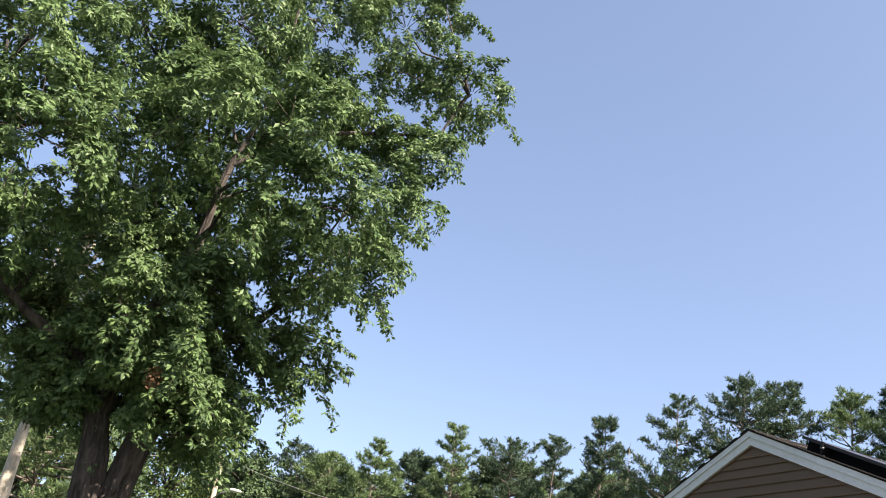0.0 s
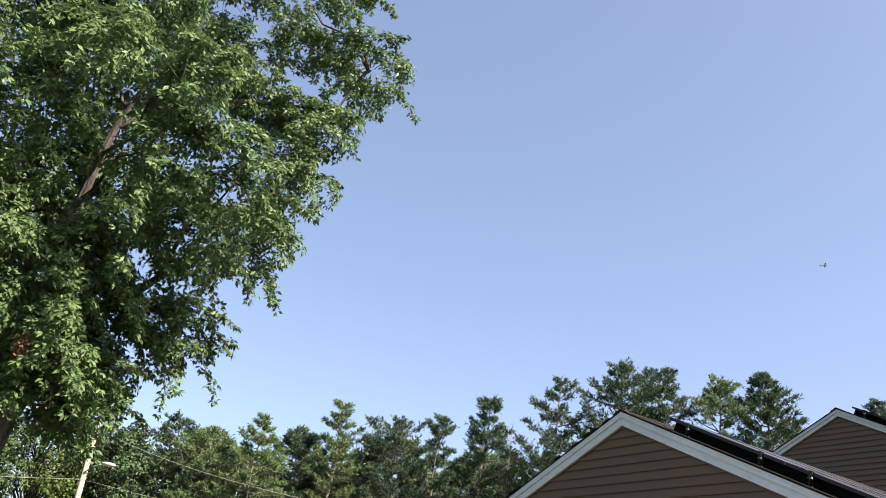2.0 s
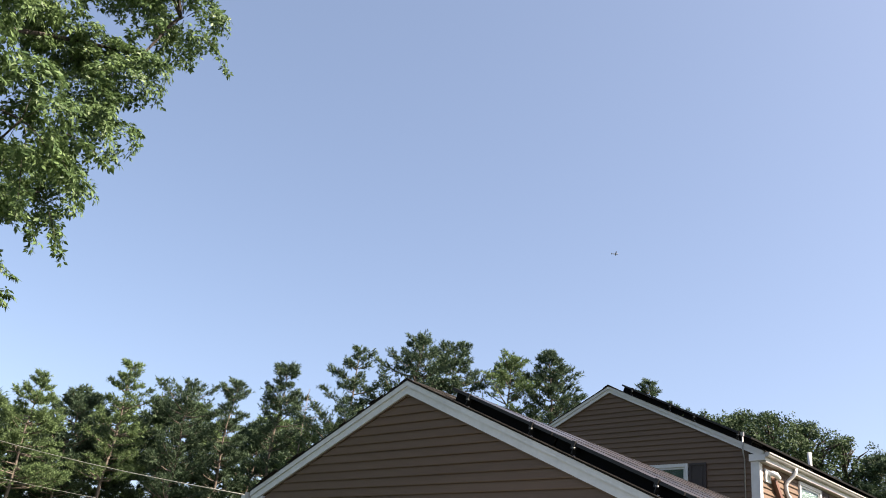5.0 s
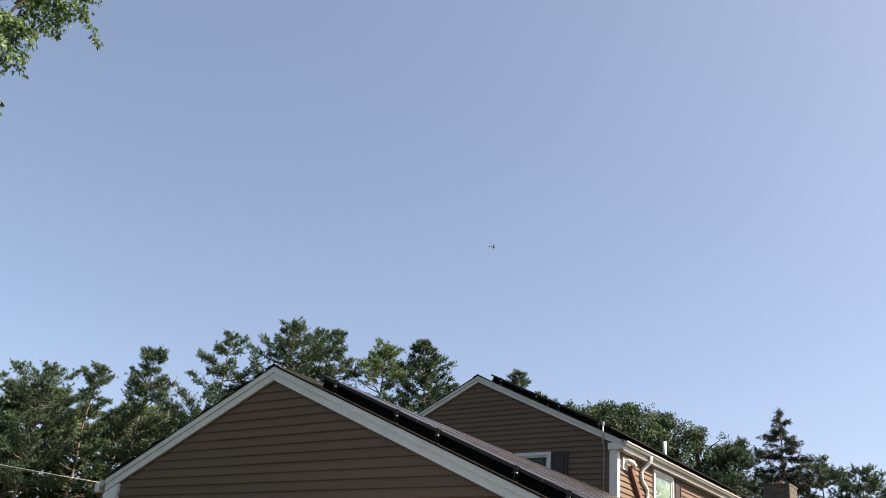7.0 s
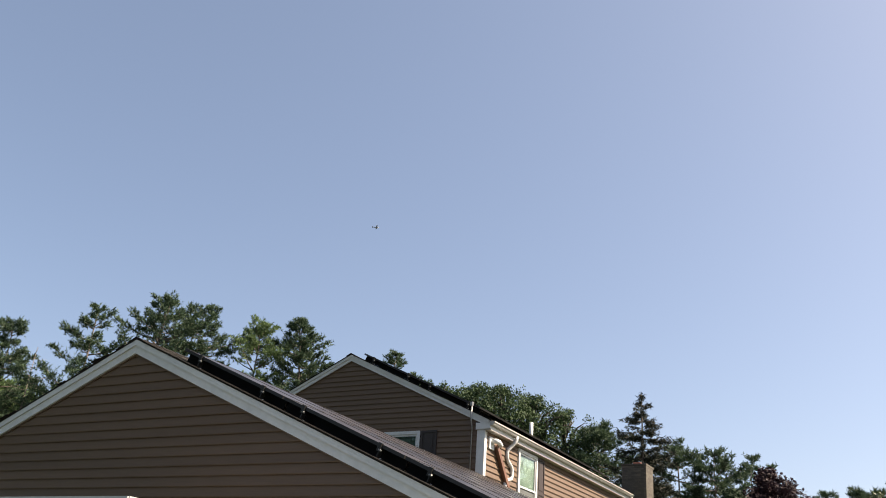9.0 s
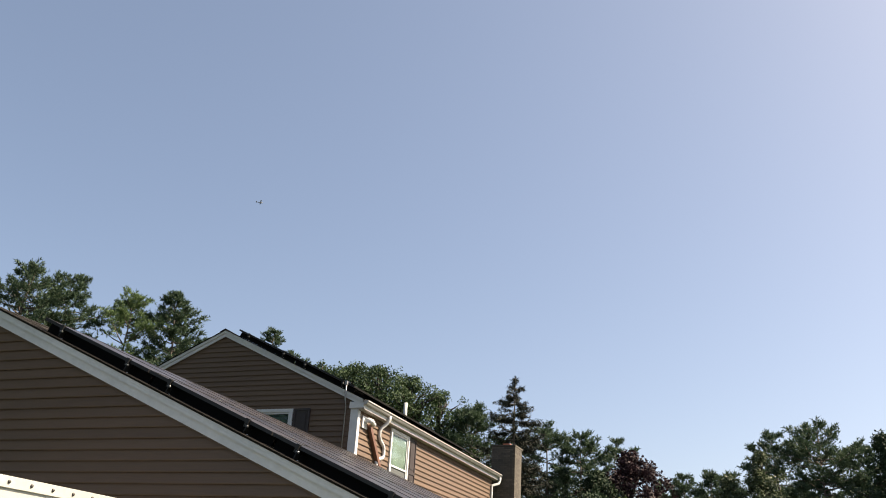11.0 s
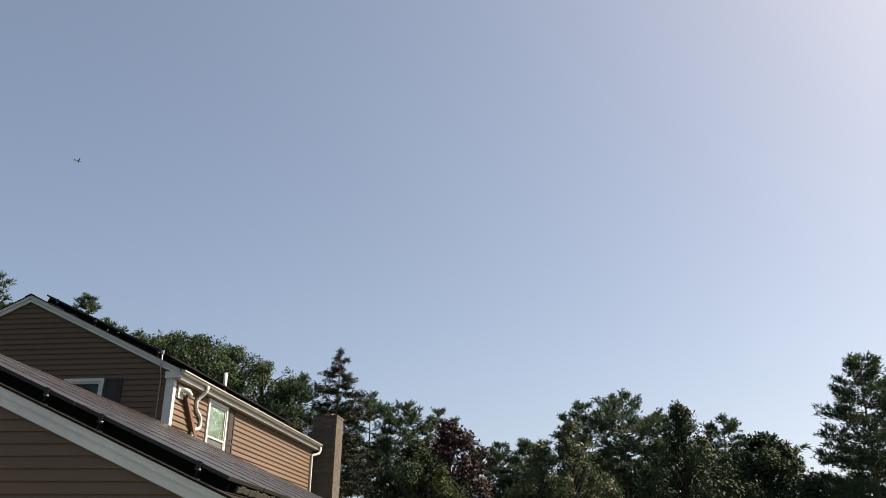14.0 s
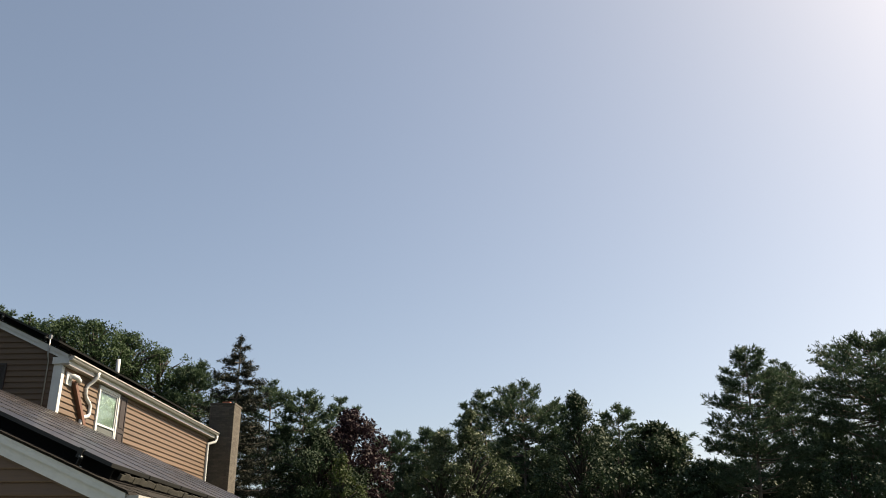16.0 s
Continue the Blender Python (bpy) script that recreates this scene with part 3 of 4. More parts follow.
# ---------------------------------------------------------------- white metal box beside the garage
cargo = empty("cargo_box", GARAGE @ pose(1.2, -3.43, 0), "white riveted metal storage box standing beside the garage", "storage box")
BW, BD, BH = 3.0, 2.3, 2.3
part("body", box(bmesh.new(), 0.012, BW - 0.012, 0.012, BD - 0.012, 0.1, BH - 0.06), METAL_WHITE, cargo)
# unseen lid, made grey so it bounces little sunlight onto the garage wall
part("lid", box(bmesh.new(), 0.01, BW - 0.01, 0.01, BD - 0.01, BH - 0.06, BH - 0.012, bevel=0.004), STEEL, cargo, "dull grey metal lid")
for a in ((0, BW, -0.006, 0.012), (0, BW, BD - 0.012, BD + 0.006), (BW - 0.012, BW + 0.006, 0.012, BD - 0.012), (-0.006, 0.012, 0.012, BD - 0.012)):
    bm = box(bmesh.new(), a[0], a[1], a[2], a[3], BH - 0.085, BH, bevel=0.003)
    part("top_rail", bm, METAL_WHITE, cargo, "white metal edge rail")
for k in range(10):
    bm = bmesh.new()
    bmesh.ops.create_uvsphere(bm, u_segments=8, v_segments=5, radius=0.015)
    part("rivet", bm, RIVET, cargo, m=pose(BW + 0.006, 0.12 + k * 0.225, BH - 0.042))

# ---------------------------------------------------------------- pole, lamp and wires
POLE = Vector((-10.7, 38.6, 0))
pole = empty("utility_pole", Matrix.Translation(POLE), "weathered grey wooden utility pole", "utility pole")
part("post", tube(bmesh.new(), [(0.2, 0, 0), (0.12, 0, 4), (0.1, 0, 8.35)], [0.15, 0.12, 0.09], 12), POLE_WOOD, pole)
lamp = empty("street_lamp", Matrix.Translation(POLE + Vector((0.1, -0.15, 6.3))), "grey cobra-head street lamp fixed to the pole", "street lamp")
part("arm", tube(bmesh.new(), [(0, 0, -0.1), (0.35, -0.05, 0.22), (0.75, -0.1, 0.36)], 0.03, 8), STEEL, lamp)
bm = bmesh.new()
bmesh.ops.create_uvsphere(bm, u_segments=14, v_segments=8, radius=1.0)
bmesh.ops.transform(bm, matrix=pose(0.95, -0.12, 0.37, 0, 3) @ Matrix.Diagonal((0.3, 0.13, 0.09, 1)), verts=bm.verts)
part("head", bm, METAL_WHITE, lamp, "pale grey lamp head")


def wire(a, b, sag, r, label):
    bm = bmesh.new()
    a, b = Vector(a), Vector(b)
    tube(bm, [a.lerp(b, k / 20) - Vector((0, 0, sag * 4 * (k / 20) * (1 - k / 20))) for k in range(21)], r, 6)
    tagged(part("overhead_wire", bm, WIRE), label, "wire", "overhead wires")


EAVE = GARAGE @ Vector((-3.64, 0.02, 3.42))
TOP = POLE + Vector((0.1, -0.09, 8.1))
LOW = POLE + Vector((0.1, -0.1, 5.95))
wire(TOP, EAVE, 0.4, 0.008, "grey service cable from the pole to the garage eave")
wire(LOW, GARAGE @ Vector((-3.4, 9, 3.2)), 0.3, 0.006, "thin telephone cable leaving the pole")
wire(TOP, (-34, 43, 7.3), 0.5, 0.009, "grey power cable running on from the pole")
wire(LOW, (-34, 43, 5.6), 0.5, 0.008, "grey telephone cable running on from the pole")
bm = box(bmesh.new(), -3.74, -3.62, -0.01, 0.1, 3.28, 3.42, bevel=0.008)
part("cable_box", bm, TRIM, garage, "small white cable box at the eave")


# ---------------------------------------------------------------- trees
def unit(v):
    return v / np.maximum(np.linalg.norm(v, axis=-1, keepdims=True), 1e-9)


def limb(bm, pts, r0, r1, sides=8, power=1.0):
    k = len(pts)
    tube(bm, pts, [r1 + (r0 - r1) * (1 - i / (k - 1)) ** power for i in range(k)], sides)


def needle_tufts(rng, at, aim, size, blades=11, thin=0.13):
    """Bunches of thin pointed blades round each place, leaning along aim."""
    n = len(at)
    d = unit(rng.normal(size=(n, blades, 3)) * 0.75 + unit(aim)[:, None, :] * 0.75 + np.array([0, 0, 0.25]))
    length = size[:, None] * rng.uniform(0.6, 1.15, (n, blades))
    side = unit(np.cross(d, rng.normal(size=(n, blades, 3))))
    base = at[:, None, :] + rng.normal(size=(n, blades, 3)) * size[:, None, None] * 0.22
    w = (length * thin)[..., None]
    v = np.stack([base - side * w, base + side * w, base + d * length[..., None]], axis=2).reshape(-1, 3)
    return v, np.arange(len(v)).reshape(-1, 3)


def plumes(rng, at, aim, long, needle, blades=12, thin=0.125):
    """Brushes of needles: fine blades spread round a shoot that runs from each place along aim."""
    n = len(at)
    axis = unit(aim)
    along = rng.uniform(0, 1, (n, blades)) ** 0.8
    d = unit(axis[:, None, :] * 0.85 + unit(rng.normal(size=(n, blades, 3))) * 0.75)
    length = needle * rng.uniform(0.65, 1.2, (n, blades))
    base = at[:, None, :] + axis[:, None, :] * (along * long[:, None])[..., None]
    side = unit(np.cross(d, rng.normal(size=(n, blades, 3))))
    w = (length * thin)[..., None]
    v = np.stack([base - side * w, base + side * w, base + d * length[..., None]], axis=2).reshape(-1, 3)
    return v, np.arange(len(v)).reshape(-1, 3)


def leaf_blades(rng, at, size, droop=0.4, lobed=False, aim=None, face=None, broad=0.34):
    """Leaves of about size at the places, pointing along aim with their upper sides to face; lobed ones have three points."""
    n = len(at)
    if aim is None:
        d = unit(rng.normal(size=(n, 3)) * np.array([1, 1, 0.55]) - np.array([0, 0, droop]))
    else:
        d = unit(aim + rng.normal(size=(n, 3)) * 0.28 - np.array([0, 0, droop]))
    if face is None:
        nrm = unit(rng.normal(size=(n, 3)) * 0.7 + np.array([0, 0, 0.8]))
    else:
        nrm = unit(face + rng.normal(size=(n, 3)) * 0.38)
    side = unit(np.cross(d, nrm))
    up = np.cross(side, d)
    s = size[:, None]
    if not lobed:
        v = np.stack([at, at + d * s * 0.5 + side * s * broad + up * s * 0.06, at + d * s, at + d * s * 0.5 - side * s * broad + up * s * 0.06], axis=1)
        k = 4
    else:
        v = np.stack([at, at + d * s * 0.74 + side * s * 0.33 + up * s * 0.02, at + d * s * 0.4 + side * s * 0.1, at + d * s * 1.05 - up * s * 0.14, at + d * s * 0.4 - side * s * 0.1, at + d * s * 0.74 - side * s * 0.33 + up * s * 0.02], axis=1)
        k = 6
    v = v.reshape(-1, 3)
    return v, np.arange(len(v)).reshape(-1, k)


def pine(x, y, top, wide, seed, material, label, bare=0.3, dense=1.0, ragged=0.6, taper=0.6, rise=(0.0, 0.3), step=0.75, group="pines behind the houses", needle=0.2):
    """A white pine: whorls of uneven upswept boughs, each a fan of side shoots set with brushes of needles, over a pale stem with dead stubs."""
    rng = np.random.default_rng(seed)
    tree = empty("pine_tree", pose(x, y, 0), label, "tree", group)
    bm = bmesh.new()
    lean = rng.normal(0, 0.3, 2)
    levels = np.linspace(0, top * 0.98, 14)
    stem = np.array([[lean[0] * (h / top) ** 2 + 0.1 * math.sin(h * 0.9 + seed), lean[1] * (h / top) ** 2 + 0.1 * math.sin(h * 0.7), h] for h in levels])
    tube(bm, stem, [0.011 * top * (1 - 0.93 * i / 13) + 0.012 for i in range(14)], 8)
    at, aim, long = [], [], []
    h = top - 0.25
    turn = rng.uniform(0, 6.28)
    favoured = rng.uniform(0, 6.28)
    low = max(top * bare, 4.3)
    while h > low:
        d = top - h
        reach = min(wide * 1.2, 0.2 + taper * d)
        trunk_at = np.array([np.interp(h, levels, stem[:, i]) for i in range(3)])
        heavy = rng.uniform(1 - ragged * 0.75, 1.15)
        count = int(rng.integers(4, 7)) if d > 0.8 else 3
        for k in range(count):
            turn += 6.283 / count + rng.normal(0, 0.35)
            l = max(0.2, reach * heavy * (1 - ragged * rng.random() ** 1.4) * (1.08 + 0.16 * ragged * math.cos(turn - favoured)))
            out = np.array([math.cos(turn), math.sin(turn), 0.0])
            sidew = np.array([-out[1], out[0], 0])
            up = rng.uniform(*rise) + 0.5 * max(0, 1 - d / 2.2)
            base = trunk_at + [0, 0, rng.normal(0, 0.12)]
            zed = np.array([0, 0, 1.0])
            limb(bm, [base + out * l * q + zed * l * (up * q - 0.12 * q * (1 - q) + 0.16 * q * q) for q in (0, 0.35, 0.7, 1.0)], 0.014 + 0.014 * l, 0.007, 5)
            shoots = 3 + int((1.8 + 5.6 * l) * dense)
            q = 0.2 + 0.8 * rng.random(shoots) ** 0.75
            q[0] = 1.0
            root = base + out * (l * q)[:, None] + zed * (l * (up * q - 0.12 * q * (1 - q) + 0.16 * q * q))[:, None]
            turned = rng.choice([-1.0, 1.0], shoots) * rng.uniform(0.25, 1.0, shoots)
            turned[0] = 0.0
            way = unit(out * (1.1 - 0.6 * np.abs(turned))[:, None] + sidew * turned[:, None] + zed * rng.normal(0.18 + up * 0.5, 0.24, shoots)[:, None])
            side_long = (0.14 + 0.42 * l * (1.15 - q)) * rng.uniform(0.55, 1.15, shoots)
            steps = 4
            f = np.linspace(0.15, 1.0, steps)
            p = root[:, None, :] + way[:, None, :] * (side_long[:, None] * f)[..., None] + rng.normal(0, 0.07, (shoots, steps, 3)) * [1, 1, 0.55]
            m = shoots * steps
            at.append(p.reshape(-1, 3)), long.append(rng.uniform(0.1, 0.3, m))
            aim.append(np.repeat(way, steps, 0) * 0.8 + zed * 0.5 + rng.normal(0, 0.4, (m, 3)))
        h -= step * rng.uniform(0.55, 1.3) * (0.6 + 0.4 * min(1, d / 3))
    for k in range(14):
        h, a, l = rng.uniform(max(low - 4.5, 2), low + 1.5), rng.uniform(0, 6.28), rng.uniform(0.4, 1.5)
        trunk_at = np.array([np.interp(h, levels, stem[:, i]) for i in range(3)])
        out = np.array([math.cos(a), math.sin(a), rng.uniform(-0.2, 0.35)])
        limb(bm, [trunk_at, trunk_at + out * l * 0.5, trunk_at + out * l + [0, 0, 0.1]], 0.028, 0.008, 4)
    m = int(7 * dense) + 3
    at.append(stem[-1] + rng.normal(size=(m, 3)) * [0.06, 0.06, 0.22] - [0, 0, 0.2]), aim.append(rng.normal(0, 0.45, (m, 3)) + [0, 0, 1.0]), long.append(np.full(m, 0.25))
    part("trunk", bm, PINE_BARK, tree)
    v, c = plumes(rng, np.concatenate(at), np.concatenate(aim), np.concatenate(long), needle, 8)
    crown = new("crown", raw_mesh("crown", v, c, material))
    crown.parent = tree
    return tree


def spruce(x, y, top, wide, seed, label):
    """A narrow spire with drooping whorls and gaps of sky."""
    rng = np.random.default_rng(seed)
    tree = empty("spruce_tree", pose(x, y, 0), label, "tree")
    bm = bmesh.new()
    tube(bm, [(0, 0, top * i / 8) for i in range(9)], [0.17 * (1 - i / 8.3) + 0.01 for i in range(9)], 8)
    at, aim, size = [], [], []
    h = top * 0.25
    while h < top * 0.995:
        reach = wide * 1.05 * ((top - h) / (top * 0.42)) ** 0.8 if h > top * 0.58 else wide * 1.05
        for k in range(rng.integers(7, 10)):
            a, l = rng.uniform(0, 6.28), max(0.12, reach * rng.uniform(0.5, 1.1))
            out = np.array([math.cos(a), math.sin(a), 0])
            pts = [np.array([0, 0, h]) + out * l * s + np.array([0, 0, l * (-0.28 * s + 0.3 * s * s)]) for s in (0, 0.4, 0.75, 1)]
            limb(bm, pts, 0.025, 0.006, 5)
            m = max(3, int(l * 20))
            s = rng.uniform(0.2, 1.02, m)
            p = np.array([0, 0, h + rng.normal(0, 0.08)]) + out * (l * s)[:, None] + np.array([0, 0, 1.0]) * (l * (-0.28 * s + 0.3 * s * s) - 0.06)[:, None] + rng.normal(0, 0.05, (m, 3))
            at.append(p), aim.append(np.repeat(out[None] - [[0, 0, 0.5]], m, 0)), size.append(np.full(m, 0.2))
        h += rng.uniform(0.36, 0.58)
    part("trunk", bm, PINE_BARK, tree)
    v, c = needle_tufts(rng, np.concatenate(at), np.concatenate(aim), np.concatenate(size), 8, 0.12)
    crown = new("crown", raw_mesh("crown", v, c, SPRUCE_NEEDLE))
    crown.parent = tree
    return tree


def broadleaf(x, y, top, wide, seed, material, label, leaf=0.2, lumps=44, dense=1.0, low=0.2, name="broadleaf_tree", group="", head=2.2, bark=BARK):
    """A leafy tree: limbs to lumps of foliage, each a loose bunch of leaves."""
    rng = np.random.default_rng(seed)
    tree = empty(name, pose(x, y, 0), label, "tree", group)
    bm = bmesh.new()
    tube(bm, [(0, 0, 0), (0.1, 0, top * 0.25), (0, 0.1, top * 0.5), (0.1, 0, top * 0.8)], [0.02 * top, 0.016 * top, 0.01 * top, 0.03], 9)
    at, aim, face = [], [], []
    lumps = int(lumps * 1.7)
    for k in range(lumps):
        f = (k + rng.random()) / lumps
        h = max(low * top, 3.6) + (top - max(low * top, 3.6)) * f + rng.normal(0, 0.025 * top)
        across = wide * 1.2 * (1.0 if f < 0.4 else max(0.12, 1 - ((f - 0.4) / 0.6) ** head))
        a = k * 2.4 + rng.normal(0, 0.3)
        r = wide * rng.uniform(0.14, 0.34) * (1 if f < 0.6 else 1.3 - 0.5 * f)
        d = max(0, across - r * 0.7) * rng.uniform(0.5, 1.25)
        c = np.array([math.cos(a) * d, math.sin(a) * d, min(h, top - r * 0.75)])
        limb(bm, [np.array([0, 0, max(top * 0.15, c[2] - d * 0.7 - 0.6)]), c * [0.5, 0.5, 1] - [0, 0, 0.3], c * [0.85, 0.85, 1]], 0.012 * top * 0.5, 0.015, 5)
        m = int(95 * dense * (r / 0.9) ** 2) + 4
        u = unit(rng.normal(size=(m, 3)) + [0, 0, 0.25]) * (rng.uniform(0.3, 1.0, (m, 1)) ** 0.4) * r * np.array([1, 1, 0.8])
        bunch = c + u * rng.uniform(0.8, 1.25, (m, 1))
        w = bunch * [2.9, 3.1, 3.6] + seed
        bunch = bunch[np.sin(w[:, 0] + np.sin(w[:, 1])) + np.sin(w[:, 1] * 1.1 + np.sin(w[:, 2])) + np.sin(w[:, 2] + 0.7 * np.sin(w[:, 0])) > -0.8]
        m = len(bunch)
        fan = unit(rng.normal(size=(m, 7, 3)) + unit(bunch - c)[:, None, :] * 0.2)
        at.append((bunch[:, None, :] + fan * 0.09).reshape(-1, 3))
        aim.append(fan.reshape(-1, 3))
        face.append(np.repeat(unit(bunch - c) + [0, 0, 0.55], 7, 0))
    at = np.concatenate(at)
    part("trunk", bm, bark, tree)
    v, c = leaf_blades(rng, at, leaf * rng.uniform(0.5, 1.0, len(at)), 0.35, False, np.concatenate(aim), np.concatenate(face))
    crown = new("crown", raw_mesh("crown", v, c, material))
    crown.parent = tree
    return tree


FAR = "pines behind the houses"
GREEN = "tall green white pine standing behind the houses"
LEFT_PINES = [
    (-11.2, 61.0, 13.4, 1.9), (-8.7, 59.4, 12.7, 1.6), (-6.0, 57.8, 13.9, 2.2), (-4.0, 64.0, 14.0, 2.0), (-1.1, 62.1, 16.5, 1.9), (3.1, 62.0, 15.9, 2.1),
    (6.0, 63.8, 16.9, 1.9), (8.8, 59.5, 17.6, 1.6), (11.8, 53.8, 18.2, 2.1), (16.4, 53.7, 19.9, 2.5), (19.3, 54.8, 20.3, 2.4), (22.9, 53.4, 19.8, 2.1),
    (25.8, 52.1, 20.5, 1.9), (37.2, 59.4, 22.5, 1.0),
]
# half width, spread below the top, unevenness, fullness
LEFT_SHAPES = [
    (2.2, 0.9, 0.35, 1.3), (1.9, 0.8, 0.4, 1.3), (2.1, 0.5, 0.25, 1.6), (2.2, 1.2, 0.35, 1.3), (2.0, 0.7, 0.6, 1.25), (2.1, 1.1, 0.4, 1.3),
    (1.7, 0.7, 0.6, 1.2), (1.45, 0.6, 0.55, 1.3), (2.2, 0.65, 0.65, 1.3), (2.5, 1.1, 0.5, 1.45), (2.3, 0.9, 0.42, 1.5), (1.9, 0.6, 0.62, 1.05),
    (1.8, 0.48, 0.3, 1.6), (0.9, 0.5, 0.6, 1.1),
]
for k, (x, y, top, wide) in enumerate(LEFT_PINES):
    wide, taper, ragged, dense = LEFT_SHAPES[k]
    pine(x, y, top - 0.1, wide, 100 + k, PINE_LIGHT if k in (1, 2, 4, 11) else PINE_DARK, GREEN, 0.5 if k < 8 else 0.58, dense, ragged, taper, (0.05, 0.5) if k > 2 else (-0.05, 0.3), 0.74)
# a second row that closes the wood behind them
for k in range(20):
    x = -20 + k * 2.05
    top = 13.9 + 0.14 * (x + 6) + 0.7 * math.sin(k * 1.7) if k < 14 else 11.9 + k * 0.25 + 0.8 * math.sin(k * 1.7)
    pine(x, 70 + 3 * math.sin(k * 2.1), top, 2.3, 140 + k, PINE_DARK if k % 3 else PINE_LIGHT, "green pine deep in the wood", 0.36, 0.32, 0.4, 0.9, needle=0.42)
RIGHT_PINES = [
    (40.2, 33.0, 12.3, 1.6), (41.3, 31.7, 12.0, 1.9), (47.4, 33.6, 12.8, 1.4), (51.6, 30.9, 11.1, 1.2), (52.4, 29.5, 11.3, 1.2), (49.1, 23.0, 12.5, 2.3),
    (48.1, 20.5, 12.45, 2.4), (50.5, 19.8, 11.7, 1.9), (51.9, 16.2, 11.3, 1.8), (45.8, 7.3, 12.7, 2.7), (54.1, 6.2, 13.4, 2.2), (50.4, 2.0, 13.5, 4.4), (52.5, -1.2, 13.2, 3.0),
]
SHAPES = {5: (1.7, 0.9), 6: (2.1, 1.2), 7: (2.0, 0.9), 9: (1.8, 0.68), 10: (1.15, 0.5), 11: (3.0, 1.6), 12: (2.8, 1.1)}   # half width, spread below the top
for k, (x, y, top, wide) in enumerate(RIGHT_PINES):
    thin = k in (2, 3, 4)
    wide, taper = SHAPES.get(k, (wide, 0.75))
    near = k > 8
    pine(x, y, top - 0.3, wide, (260 if near else 200) + k, PINE_DARK, "dark green pine against the bright sky", 0.42, 1.1 if thin else 2.0 if near else 1.35, 0.7 if thin else 0.22 if near else 0.3, taper, (-0.1, 0.22), 0.52 if near else 0.7, "pines at the wood's edge", 0.165 if near else 0.2)
for k in range(11):
    pine(54 + math.sin(k) * 2, 34 - k * 4.2, (10.4 if k < 3 else 9.2) + math.sin(k * 1.9) * 0.7, 2.6, 240 + k, PINE_DARK, "dark green pine deep in the wood", 0.3, 0.55, 0.25, 0.9, group="pines at the wood's edge", needle=0.3)
spruce(34.8, 30.6, 13.5, 2.6, 31, "thin dark spruce with drooping boughs behind the chimney")
for k, (x, y, top, wide) in enumerate([(32.2, 44.8, 16.0, 1.9), (32.1, 41.2, 15.5, 2.5), (32.1, 38.7, 14.7, 2.4), (33.4, 37.5, 14.2, 2.4), (34.8, 36.3, 13.5, 2.2)]):
    broadleaf(x, y, top, wide * 1.05, 300 + k, OAK_LEAF, "round-headed green oak behind the house", 0.16, 54, 1.0, 0.56, group="oaks behind the house", head=3.0)
pine(35.2, 34.0, 12.1, 1.9, 306, PINE_DARK, "green pine beside the oaks behind the house", 0.5, 1.3, 0.4, 0.75)
pine(31.6, 46.8, 16.6, 1.2, 307, PINE_DARK, "small-topped pine rising beside the oaks", 0.6, 1.2, 0.45, 0.8)
for k, (x, y, top, wide) in enumerate([(-13.8, 58.5, 12.3, 2.9), (-16.7, 59.8, 11.6, 2.8), (-18.6, 57.1, 12.2, 2.9), (-22.5, 55, 12.6, 3.2), (-26, 52, 12.4, 3.2)]):
    broadleaf(x, y, top, wide, 320 + k, OAK_LEAF if k in (0, 3) else LIME_LEAF, "green broadleaf tree at the wood's edge", 0.28, 50, 0.42, 0.1, group="broadleaf trees by the pole")
broadleaf(41.5, 28.1, 10.4, 2.3, 340, PURPLE_LEAF, "dark purple-leaved maple at the wood's edge", 0.2, 56, 1.2, 0.1)
broadleaf(38.0, 26.1, 7.5, 1.2, 341, DIM_LIME_LEAF, "yellow-green young tree before the purple maple", 0.15, 24, 1.3, 0.2, head=1.2)
broadleaf(40.7, 21.8, 8.6, 1.7, 342, GREY_LEAF, "grey-green poplar with shining leaves", 0.15, 52, 1.2, 0.25, head=1.2)
broadleaf(41.3, 20.4, 9.7, 1.8, 343, GREY_LEAF, "tall grey-green poplar with shining leaves", 0.15, 52, 1.3, 0.25, head=1.0)
broadleaf(43.7, 15.4, 10.6, 2.2, 344, BACKLIT_LEAF, "green broadleaf tree hung with creepers", 0.16, 56, 1.2, 0.25, head=1.0)
broadleaf(42.0, 12.9, 7.2, 1.9, 345, BACKLIT_LEAF, "green sapling at the wood's edge", 0.2, 20, 1.0, 0.05)
broadleaf(46.8, 12.3, 9.2, 2.6, 346, BACKLIT_LEAF, "round-headed dark oak at the wood's edge", 0.2, 56, 1.3, 0.1)
broadleaf(39.0, 28.5, 9.0, 2.2, 347, BACKLIT_LEAF, "bushy green tree beside the chimney", 0.16, 50, 1.2, 0.25)
broadleaf(44.5, 3.0, 6.6, 2.2, 348, BACKLIT_LEAF, "low green tree under the pines", 0.2, 20, 1.0, 0.05)

broadleaf(50.5, 9.3, 7.0, 2.2, 349, BACKLIT_LEAF, "low dark tree at the foot of the pines", 0.2, 24, 1.0, 0.05)
broadleaf(51.0, 6.9, 6.6, 2.0, 351, BACKLIT_LEAF, "low dark tree at the foot of the pines", 0.2, 24, 1.0, 0.05)

